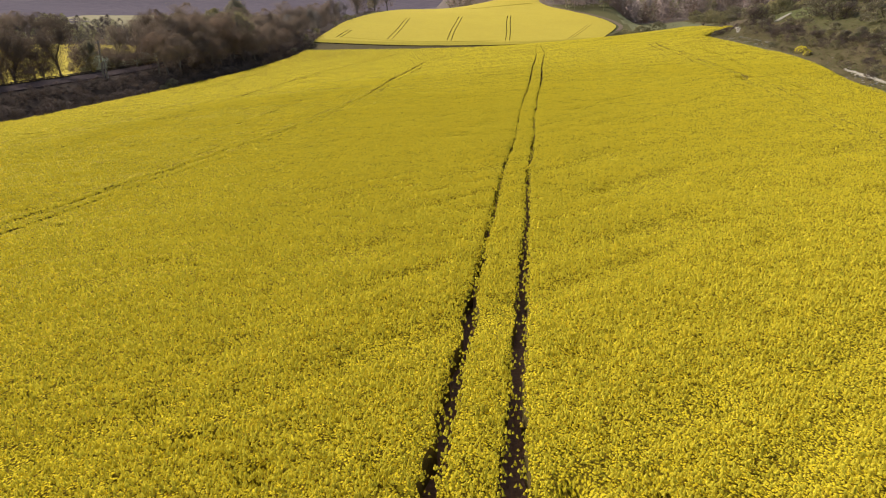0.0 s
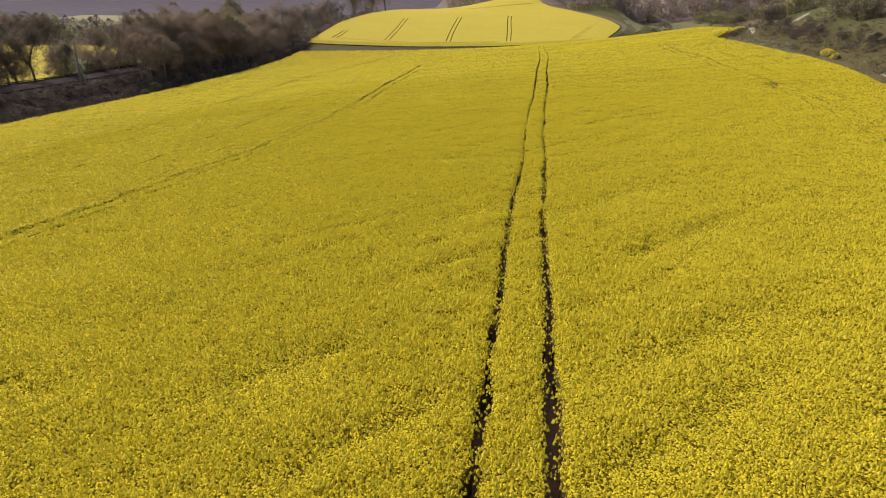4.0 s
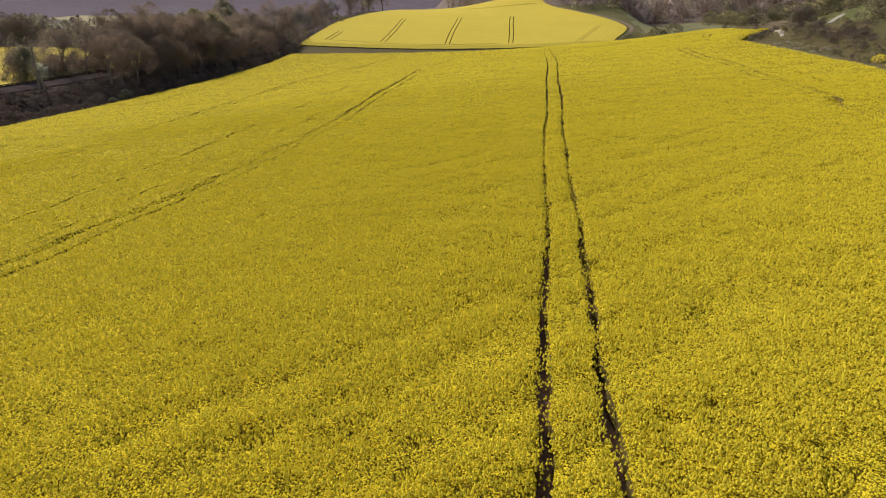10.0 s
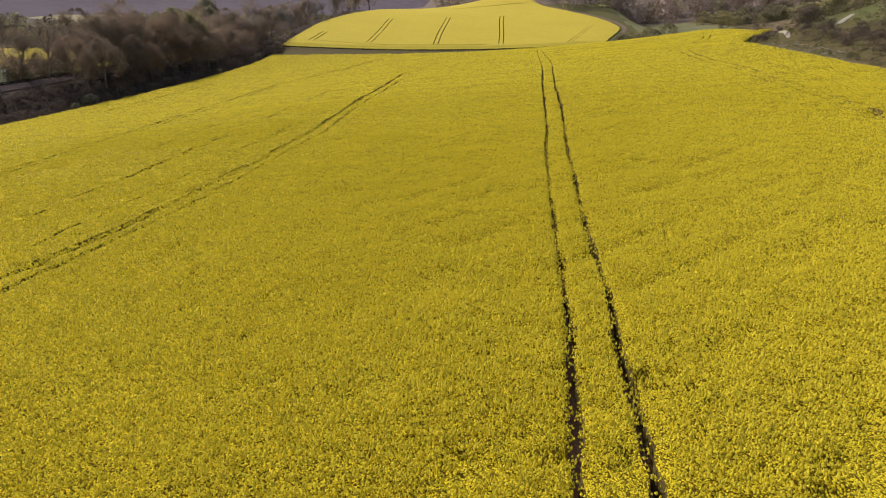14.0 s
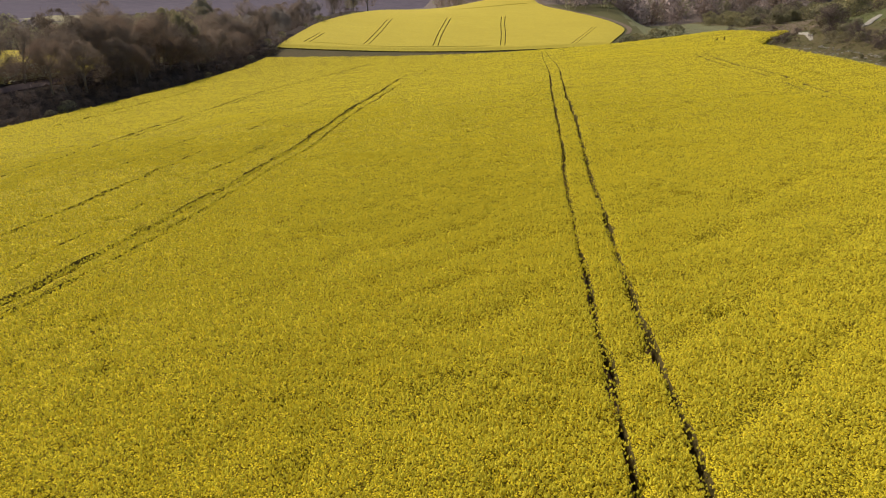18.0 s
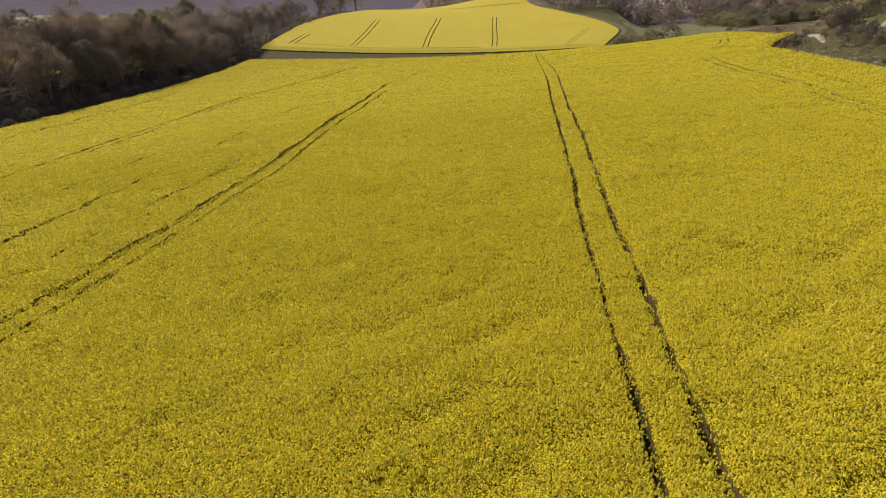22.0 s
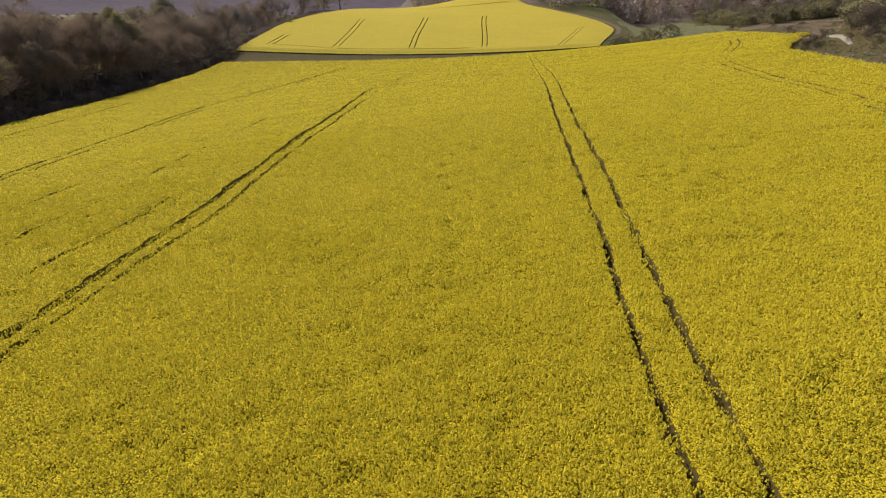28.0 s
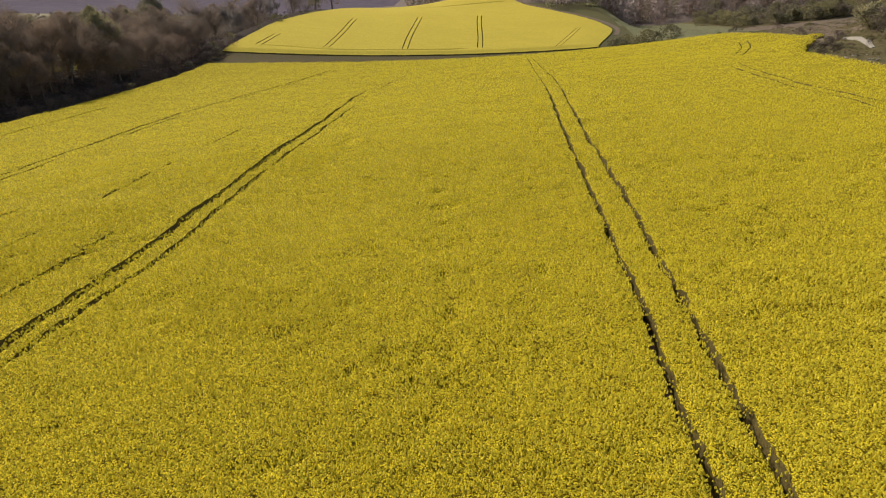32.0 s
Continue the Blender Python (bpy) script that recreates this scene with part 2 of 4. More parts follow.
# ---------------------------------------------------------------- mesh helpers
def mesh_np(name, co, faces, mats, index=None, smooth=False):
    """A mesh from arrays; all faces have the same number of corners."""
    co, faces = np.asarray(co, np.float32), np.asarray(faces, np.int32)
    me = bpy.data.meshes.new(name)
    k = faces.shape[1]
    me.vertices.add(len(co))
    me.vertices.foreach_set("co", co.ravel())
    me.loops.add(faces.size)
    me.loops.foreach_set("vertex_index", faces.ravel())
    me.polygons.add(len(faces))
    me.polygons.foreach_set("loop_start", np.arange(0, faces.size, k, dtype=np.int32))
    if index is not None:
        me.polygons.foreach_set("material_index", np.asarray(index, np.int32))
    if smooth:
        me.polygons.foreach_set("use_smooth", np.ones(len(faces), bool))
    for m in mats:
        me.materials.append(m)
    me.update(calc_edges=True)
    return me


def part(name, bm, material, parent, label=""):
    me = bpy.data.meshes.new(name)
    bm.to_mesh(me)
    bm.free()
    me.materials.append(material)
    ob = new(name, me)
    ob.parent = parent
    return tagged(ob, label)


def part_np(name, me, parent, label=""):
    ob = new(name, me)
    ob.parent = parent
    return tagged(ob, label)


def smooth01(a, b, v):
    t = np.clip((np.asarray(v, float) - a) / (b - a), 0, 1)
    return t * t * (3 - 2 * t)


def lattice(ix, iy, seed):
    h = (ix.astype(np.int64) * 374761393 + iy.astype(np.int64) * 668265263 + seed * 974634777) & 0x7FFFFFFF
    h = ((h ^ (h >> 13)) * 1274126177) & 0x7FFFFFFF
    return ((h ^ (h >> 16)) & 0xFFFF) / 65535.0


def vnoise(x, y, seed=0):
    """Value noise, 0 to 1."""
    x, y = np.asarray(x, float), np.asarray(y, float)
    ix, iy = np.floor(x), np.floor(y)
    fx, fy = x - ix, y - iy
    fx, fy = fx * fx * (3 - 2 * fx), fy * fy * (3 - 2 * fy)
    a, b = lattice(ix, iy, seed), lattice(ix + 1, iy, seed)
    c, d = lattice(ix, iy + 1, seed), lattice(ix + 1, iy + 1, seed)
    return (a * (1 - fx) + b * fx) * (1 - fy) + (c * (1 - fx) + d * fx) * fy


# ---------------------------------------------------------------- the lie of the land
CROP = 1.20                            # height of the flowering crop
TERMS = [(0, 0), (0, 1), (0, 2), (0, 3), (0, 4), (0, 5), (0, 6), (1, 0), (1, 1), (1, 2), (1, 3), (1, 4), (1, 5),
         (2, 0), (2, 1), (2, 2), (2, 3), (2, 4), (3, 0), (3, 1), (3, 2), (3, 3)]
COEF = [-1.421, 0.126, 0.195, -3.068, 0.597, -0.194, -0.067, 8.536, 3.348, -2.275, -2.071, -1.032, -0.8,
        -0.795, 3.973, 1.019, 1.234, 0.413, -1.131, 2.054, 0.856, -0.013]


def near_slope(x, y):
    """Ground of the near field, a gentle saddle falling to the west."""
    X, Y = np.clip(x, -100, 76) / 100, (np.clip(y, -15, 302) - 150) / 150
    return sum(c * X ** i * Y ** j for c, (i, j) in zip(COEF, TERMS)) - CROP


def hill_foot(x):
    return 318 + 0.35 * (np.clip(x, -110, 75) + 95)


def hill_rise(x, y):
    """Ground of the hillside field beyond the hollow."""
    xx = np.clip(x, -120, 80)
    s = np.maximum(y - hill_foot(x), -30)
    top = 112.0
    e = s - 14 * np.log1p(np.exp(np.clip((s - top) / 14, -30, 30)))
    z = -5.6 + ((xx + 22) / 75) ** 2 * 2.6 + (0.145 + 0.0003 * (xx + 26)) * e
    z = z + 7.5 * np.exp(-((x + 2) / 38) ** 2 - ((y - 525) / 40) ** 2)
    return z - CROP


def right_edge(y):
    return 44 + 8 * smooth01(80, 140, y) + 13.5 * smooth01(203, 237, y)


LEFT_EDGE = -93.0


def land(x, y):
    """Height of the ground anywhere."""
    x, y = np.asarray(x, float), np.asarray(y, float)
    z = near_slope(x, y)
    # valley west of the field, with the railway bank running along it
    valley = -8.5 + 0.6 * (vnoise(x / 60, y / 60, 3) - 0.5)
    z = z + (valley - z) * smooth01(-94, -118, x)
    bank = 3.6 * smooth01(-97, -105, x) * (1 - smooth01(-113, -120, x)) * (1 - smooth01(235, 300, y)) * smooth01(-60, 40, y)
    z = z + bank
    # chalk bank and hillside to the east
    e = np.maximum(x - right_edge(y) - 2.0, 0)
    rise = 0.24 * np.minimum(e, 22) + 0.36 * np.clip(e - 22, 0, 90)
    rise = rise * (1 - smooth01(232, 300, y + 0.3 * np.minimum(e, 60))) + 0.6 * (vnoise(x / 9, y / 9, 5) - 0.5) * smooth01(3, 14, e)
    z = z + rise
    # the ground beyond the hollow
    side_w, side_e = -6.5 + 0 * x, 0.8 + 0.012 * np.maximum(x - 70, 0)
    beyond = side_w + (hill_rise(x, y) - side_w) * smooth01(-128, -99, x)
    beyond = beyond + (side_e - beyond) * smooth01(56, 74, x)
    k = smooth01(-4, 24, y - 296 - 0.1 * (np.clip(x, -100, 70) + 90))
    z = z + (beyond - z) * k
    # wooded slopes and the far ridge
    z = z + 0.17 * np.clip(y - 545 + 0.25 * np.clip(x, 0, 250), 0, 420) * smooth01(-40, 60, x) + 0.05 * np.clip(y - 600, 0, 500) * smooth01(-140, -20, x)
    z = z + 0.12 * np.clip(x - 95, 0, 260) * smooth01(320, 420, y)
    z = z + 170 * smooth01(1150, 2300, y + 0.15 * x) + 130 * smooth01(700, 2000, np.abs(x)) 
    z = z + 14 * smooth01(900, 1300, y) * (1 - smooth01(-60, 20, x))
    return z


def spread(a, b, near_a, near_b, fine, growth):
    """Steps that are fine between near_a and near_b and grow outwards."""
    out = list(np.arange(near_a, near_b + 0.01, fine))
    s = fine
    while out[-1] < b:
        s *= growth
        out.append(out[-1] + s)
    s = fine
    while out[0] > a:
        s *= growth
        out.insert(0, out[0] - s)
    return np.array(out)


gx, gy = spread(-2600, 2600, -132, 112, 2.5, 1.10), spread(-700, 3600, -20, 540, 2.5, 1.09)
GX, GY = np.meshgrid(gx, gy)
GZ = land(GX, GY)
ids = np.arange(GX.size).reshape(GX.shape)
quads = np.stack([ids[:-1, :-1], ids[:-1, 1:], ids[1:, 1:], ids[1:, :-1]], -1).reshape(-1, 4)
cx, cy = GX[:-1, :-1] + np.diff(gx)[None, :] / 2, GY[:-1, :-1] + np.diff(gy)[:, None] / 2
jx, jy = cx + 5 * (vnoise(cx / 7, cy / 7, 8) - 0.5), cy + 5 * (vnoise(cx / 7, cy / 7, 9) - 0.5)
kind = np.full(cx.shape, 1)                                   # rough grass
kind[(jx > right_edge(jy) + 1.0) & (jy < 300)] = 2            # dry scrub
kind[(jx > right_edge(jy) + 16.0) & (jy < 240)] = 1
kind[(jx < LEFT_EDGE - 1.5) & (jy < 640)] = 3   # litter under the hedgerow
kind[(jx > 60) & (jy > 300) & (jy < 500)] = 2
kind[(jx > 74) & (jy > 290) & (jy < 388)] = 8
kind[(jx > 60) & (jx < 106) & (jy > 318) & (jy < 482)] = 5                 # meadow
kind[(jy > 488) & (jx > -140)] = 7
kind[(jx > 68) & (jx < 118) & (jy > 240) & (jy < 300)] = 8
kind[(jx > 62) & (jx < 74) & (jy > 225) & (jy < 300)] = 8
kind[((jx - 79) / 13) ** 2 + ((jy - 206) / 19) ** 2 < 1] = 9                      # short green grass on the slope
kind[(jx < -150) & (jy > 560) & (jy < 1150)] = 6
kind[(jx < -150) & (jy > 650) & (jy < 1150) & (jx > -0.68 * jy) & (jx < -0.55 * jy)] = 4              # pale fields
kind[(jx < -150) & (jy > 560) & (jy < 760) & (jx > -0.70 * jy) & (jx < -0.53 * jy)] = 4
kind[(jx < -150) & (jy > 640) & (vnoise(jx / 160, jy / 45, 12) > 0.68) & (jx > -0.68 * jy)] = 5
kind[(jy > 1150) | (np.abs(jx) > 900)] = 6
kind[(jx > -100) & (jx < 50) & (cy > 292) & (cy < hill_foot(cx) + 1)] = 2     # dull scrub in the hollow
kind[(cx > LEFT_EDGE) & (cx < right_edge(cy)) & (cy < 300)] = 0
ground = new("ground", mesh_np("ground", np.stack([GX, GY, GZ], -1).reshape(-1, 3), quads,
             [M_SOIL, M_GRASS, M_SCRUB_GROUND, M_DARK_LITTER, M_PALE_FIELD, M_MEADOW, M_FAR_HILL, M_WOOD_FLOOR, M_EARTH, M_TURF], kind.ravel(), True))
tagged(ground, "rolling farmland with bare soil, rough grass and dry scrub", "ground", kind="structure")


# ---------------------------------------------------------------- the near rapeseed field
def bend(y, ys, xs):
    """A line through a few points of the plan, rounded over a couple of metres."""
    return sum(np.interp(y + k, ys, xs) for k in (-1.6, 0, 1.6)) / 3


def wander(y, ys, xs):
    """A softened line through a few points of the plan."""
    return sum(np.interp(y + k, ys, xs) for k in (-5, 0, 5)) / 3


def tram_main(y, side):
    """The two wheelings of the middle tramline, west (-1) and east (1); they wander apart a little."""
    if side < 0:
        x = bend(y, [10, 20, 23, 30, 40, 50, 54, 57, 61, 66, 70, 80, 84, 87, 90, 95, 99, 104, 109, 119, 129, 142, 155, 166, 186, 220, 250, 300],
                 [-1.54, -1.39, -1.42, -1.23, -1.05, -0.83, -0.62, -0.40, -0.23, -0.06, -0.04, 0.21, 0.34, 0.50, 0.49, 0.66, 0.86, 1.24, 1.45, 1.83, 2.18, 2.55, 3.0, 3.6, 4.35, 4.8, 5.8, 7.2])
    else:
        x = bend(y, [10, 16, 23, 30, 39, 46, 50, 53, 56, 59, 62, 68, 73, 77, 86, 95, 100, 105, 113, 124, 131, 139, 144, 159, 166, 183, 200, 221, 250, 300],
                 [0.20, 0.28, 0.40, 0.56, 0.76, 0.83, 1.05, 1.22, 1.20, 1.42, 1.63, 1.74, 1.72, 1.83, 2.3, 2.52, 2.78, 3.05, 3.5, 4.06, 4.18, 4.5, 4.53, 5.28, 5.45, 6.4, 6.75, 6.65, 7.1, 8.2])
    return x + 0.07 * (vnoise(y / 2.3, y * 0, 91 + side) - 0.5)


def tram_left(y, side):
    """The wheelings of the tramline to the west of the flight line."""
    if side < 0:
        return bend(y, [20, 44, 48, 54, 61, 65, 71, 74, 78, 86, 94, 99, 105, 115, 119, 123, 128, 134, 140, 150, 163, 172, 186, 192, 212, 224, 264, 300],
                    [-32.4, -31.6, -31.15, -30.6, -30.3, -29.9, -28.85, -28.35, -28.0, -27.6, -27.45, -27.05, -27.0, -26.95, -26.75, -26.95, -27.2, -27.2, -27.5, -27.6, -27.4, -27.3, -27.6, -27.9, -26.9, -25.5, -22.2, -19.9])
    return bend(y, [20, 44, 65, 80, 84, 94, 103, 108, 112, 116, 120, 124, 130, 139, 147, 155, 172, 183, 195, 212, 224, 264, 300],
                [-30.2, -29.6, -27.8, -26.2, -25.9, -25.75, -25.55, -25.45, -25.1, -24.85, -24.95, -25.2, -25.5, -25.85, -25.85, -25.6, -25.6, -25.4, -25.7, -24.8, -24.0, -20.4, -18.1])


def tram_far_left(y):
    return wander(y, [60, 110, 148, 190, 212, 238, 262, 300], [-56.5, -55.4, -56.8, -57.0, -54.0, -49.5, -46.8, -46.5])


def tram_right(y):
    return wander(y, [40, 61, 73, 85, 94, 108, 124, 137, 148, 156, 168, 181, 191, 200, 209, 222, 239, 260],
                  [28.4, 29.2, 30.6, 32.2, 33.2, 33.6, 33.5, 33.8, 35.1, 34.8, 34.1, 34.3, 35.4, 36.4, 41.5, 47.5, 52.8, 57])


GAUGE = 0.90


def broken(y, seed, share=0.5, length=5.0):
    """Stretches where a fainter line shows, 0 to 1."""
    return smooth01(0.62 - 0.35 * share, 0.78 - 0.35 * share, vnoise(y / length, y * 0 + 0.5, seed))


def gappy(y, seed):
    """A wheeling that opens wide, narrows and is nearly bridged by turns."""
    k = 0.58 + 0.62 * smooth01(0.15, 0.52, 0.6 * vnoise(y / 1.9, y * 0, seed) + 0.4 * vnoise(y / 0.7, y * 0, seed + 20))
    return np.maximum(k, 0.95 * smooth01(44, 15, y) + 0.13 * smooth01(34, 14, y) * (seed == 222))


def within(y, a, b):
    return smooth01(a, a + 2.5, y) * (1 - smooth01(b - 2.5, b, y))


# wheel tracks and drill misses from west to east: line, half width along it
TRACKS = [
    (lambda y: -81.5 + 0.5 * np.sin(y / 17), lambda y: 0.29 * within(y, 140, 226) * broken(y, 201, 0.55, 8)),
    (lambda y: tram_far_left(y) - GAUGE, lambda y: 0.30 * (0.7 + 0.3 * broken(y, 202, 0.8, 7)) * within(y, 60, 268)),
    (lambda y: tram_far_left(y) + GAUGE, lambda y: 0.21 * broken(y, 203, 0.5, 6) * within(y, 60, 268)),
    (lambda y: -44.4 + 0.2 * np.sin(y / 6), lambda y: 0.25 * (within(y, 122, 132) + within(y, 70, 118) * broken(y, 204, 0.3, 5))),
    (lambda y: -38.1 + 0.25 * np.sin(y / 9), lambda y: 0.23 * (0.85 * within(y, 60, 172) * broken(y, 205, 0.5, 5) + 0.5 * within(y, 94, 111))),
    (lambda y: -31.1 - 0.9 * smooth01(116, 104, y), lambda y: 0.25 * (within(y, 104, 124) + 0.6 * within(y, 60, 103) * broken(y, 206, 0.3, 5))),
    (lambda y: tram_left(y, -1), lambda y: (0.385 + 0.045 * smooth01(108, 84, y) - 0.155 * smooth01(150, 195, y) + 0.04 * np.sin(y / 3.7)) * (0.82 + 0.28 * broken(y, 211, 0.7, 3)) * (1 - smooth01(188, 216, y))),
    (lambda y: tram_left(y, 1), lambda y: (0.25 - 0.13 * smooth01(135, 190, y)) * (0.4 + 0.6 * broken(y, 207, 0.75, 5)) * (1 - smooth01(235, 262, y))),
    (lambda y: tram_main(y, -1), lambda y: (0.168 + 0.035 * smooth01(46, 11, y) - 0.025 * smooth01(120, 175, y)) * gappy(y, 221) * (1 - 0.55 * smooth01(180, 192, y)) * (1 - smooth01(262, 285, y))),
    (lambda y: tram_main(y, 1), lambda y: (0.178 + 0.04 * smooth01(48, 13, y) - 0.04 * smooth01(120, 175, y)) * gappy(y, 222) * (1 - 0.45 * smooth01(172, 192, y)) * (1 - smooth01(255, 280, y))),
    (lambda y: tram_right(y) - GAUGE, lambda y: (0.19 + 0.11 * within(y, 70, 110)) * (0.35 + 0.65 * broken(y, 208, 0.5, 4)) * (1 - smooth01(180, 205, y)) + 0.15 * within(y, 209, 238)),
    (lambda y: tram_right(y) + GAUGE, lambda y: (0.21 + 0.17 * within(y, 52, 118)) * (0.4 + 0.6 * broken(y, 209, 0.8 + 0.1 * within(y, 58, 112), 4)) * (1 - smooth01(180, 205, y)) + 0.16 * within(y, 208, 240)),
    (lambda y: np.maximum(wander(y, [60, 114, 125, 136, 147, 156, 190], [35.2, 37.6, 38.5, 39.7, 40.6, 40.6, 40.6]), tram_right(y) + 2.2), lambda y: 0.24 * within(y, 80, 172) * broken(y, 210, 0.75, 5)),
]


def bare(x, y):
    """Where the stand is thin: 0 dense to 1 bare."""
    b = vnoise(x / 8, y / 8, 23)
    a = vnoise(x / 1.5, y / 1.1, 21) * 0.55 + vnoise(x / 0.5, y / 0.45, 22) * 0.45
    c = vnoise(x / 0.62, y / 0.5, 34) * 0.65 + vnoise(x / 0.3, y / 0.25, 35) * 0.35
    d = vnoise(x / 2.3, y / 1.9, 37)
    thin = np.maximum(smooth01(0.83, 0.91, a + 0.16 * (b - 0.5)), smooth01(0.815, 0.872, c + 0.16 * (b - 0.5) + 0.10 * (d - 0.5)))
    hole = smooth01(1.25, 0.7, np.hypot((x - 33.8) / 1.0, (y - 107) / 1.5) + 0.5 * (vnoise(x / 0.5, y / 0.5, 38) - 0.5))
    return np.maximum(thin, hole)


def swath(x, y):
    """Wind-leaned bands that run slantwise over the field, 0 to 1."""
    return vnoise((0.72 * x - 0.69 * y) / 1.3, (0.69 * x + 0.72 * y) / 7.0, 39)


def crop_top(x, y):
    z = land(x, y) + CROP
    return z + 0.19 * (vnoise(x / 5.5, y / 3.2, 31) - 0.5) + 0.10 * (swath(x, y) - 0.5)


def tussock(x, y):
    """Unevenness of the flower heads from plant to plant."""
    return 0.15 * (vnoise(x / 1.1, y / 0.8, 32) - 0.5) + 0.15 * (vnoise(x / 0.35, y / 0.3, 33) - 0.5)


def field_end(x):
    return 294 + 0.1 * (x + 90)


def track_noise(y, seed):
    return 0.21 * (vnoise(y / 0.8, y * 0, seed) - 0.5) + 0.15 * (vnoise(y / 0.27, y * 0, seed + 50) - 0.5)


MAIN = (8, 9)                         # the two bare wheelings of the middle tramline
HEADS = 152                           # flower heads to a square metre under the flight line


def reach(x, y):
    """Distance from the nearest stretch of the flight line that looks down on a spot."""
    return np.hypot(x + 3, y - np.clip(y - 12, 0, 80)) + 4 * np.maximum(10 - y, 0)


def heightfield(xs, ys, tops, foot):
    """Closed block of standing crop: a top sheet with sides down to the soil."""
    r, c = xs.shape
    co = np.concatenate([np.stack([xs, ys, tops], -1).reshape(-1, 3), np.stack([xs, ys, foot], -1).reshape(-1, 3)])
    i = np.arange(r * c).reshape(r, c)
    q = np.stack([i[:-1, :-1], i[:-1, 1:], i[1:, 1:], i[1:, :-1]], -1).reshape(-1, 4)
    rim = np.concatenate([i[0, :], i[1:, -1], i[-1, -2::-1], i[-2:0:-1, 0]])
    n, m = r * c, len(rim)
    flat = co[:n]
    co = np.concatenate([flat, flat[rim], co[n:][rim]])
    k = np.arange(m)
    sides = np.stack([n + np.roll(k, -1), n + k, n + m + k, n + m + np.roll(k, -1)], -1)
    return co, np.concatenate([q, sides]), np.r_[np.zeros(len(q), int), np.ones(m, int)]


rows_y = np.concatenate([np.arange(-24, 6, 1.2), np.arange(6, 134, 0.42), np.arange(134, 296, 1.2)])
borders = [(lambda y: np.full_like(y, LEFT_EDGE) + 0.9 * (vnoise(y / 4, y * 0, 40) - 0.5))]
for tn, (line, half) in enumerate(TRACKS):
    for w in (-1, 1):
        borders.append(lambda y, f=line, h=half, w=w, s=100 + tn * 2 + (w > 0): f(y) + np.where(h(y) > 0.03, w * np.maximum(h(y) + track_noise(y, s) * np.minimum(1, h(y) / 0.15), 0.03), w * 0.004))
borders.append(lambda y: right_edge(y) + 1.4 * (vnoise(y / 3, y * 0, 41) - 0.5))
near_crop = tagged(new("rapeseed_field"), "flowering yellow rapeseed crop crossed by dark tramlines", "crop field")
for b in range(0, len(borders), 2):
    lo, hi = borders[b](rows_y), borders[b + 1](rows_y)
    n = int(min(90, max(2, math.ceil(np.median(hi - lo) / (0.45 if -30 < np.median(lo) < 20 else 0.8)))))
    v = np.linspace(0, 1, n + 1)
    X = lo[:, None] + (hi - lo)[:, None] * v[None, :]
    Y = np.repeat(rows_y[:, None], n + 1, 1)
    over = Y - field_end(X)
    Y = Y - np.maximum(over, 0) * 0.98
    Z = crop_top(X, Y) - 0.31 + 0.19 * smooth01(20, 80, reach(X, Y)) - 0.58 * bare(X, Y) * (Y < 170)
    if b > 0:
        Z[:, 0] -= 0.04                                       # the stand leans open along a wheeling
    if b < len(borders) - 2:
        Z[:, -1] -= 0.04
    Z = Z - 0.45 * smooth01(1.6, 0.0, right_edge(Y) - X) * (b == len(borders) - 2)
    co, fa, mi = heightfield(X, Y, Z, land(X, Y) - 0.1)
    if b in (0, len(borders) - 2):
        mi = np.where(mi == 1, 0, mi)                         # flowers reach down the outer edge
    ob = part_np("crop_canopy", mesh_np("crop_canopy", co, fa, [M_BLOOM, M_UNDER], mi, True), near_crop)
    tagged(ob, kind="stuff")


def flower_heads(px, py, pz, r, h, seed):
    """Small upright racemes, each a leaning three-sided spire with an open foot, joined; normals are tilted so that
    tips shade brighter than feet.
    """
    g = np.random.default_rng(seed)
    n = len(px)
    a0, lean, la = g.uniform(0, 6.283, n), g.uniform(0, 0.30, n) * h, g.uniform(0, 6.283, n)
    co, no = np.zeros((n, 4, 3), np.float32), np.zeros((n, 4, 3), np.float32)
    for k in range(3):
        a = a0 + k * 2.0944
        rr = r * g.uniform(0.8, 1.3, n)
        co[:, k] = np.stack([px + rr * np.cos(a), py + rr * np.sin(a), pz + h * (g.uniform(-0.15, 0.15, n) - 0.5)], -1)
        no[:, k] = np.stack([0.87 * np.cos(a), 0.87 * np.sin(a), np.full(n, 0.49)], -1)
    co[:, 3] = np.stack([px + lean * np.cos(la), py + lean * np.sin(la), pz + h * 0.5], -1)
    no[:, 3] = (0, 0, 1)
    base = np.array([[0, 1, 3], [1, 2, 3], [2, 0, 3]])
    fa = (np.arange(n)[:, None, None] * 4 + base[None]).reshape(-1, 3)
    return co.reshape(-1, 3), fa, no.reshape(-1, 3)


def head_size(x, y):
    return 0.038 * (np.maximum(reach(x, y), 14.0) / 14) ** 0.24


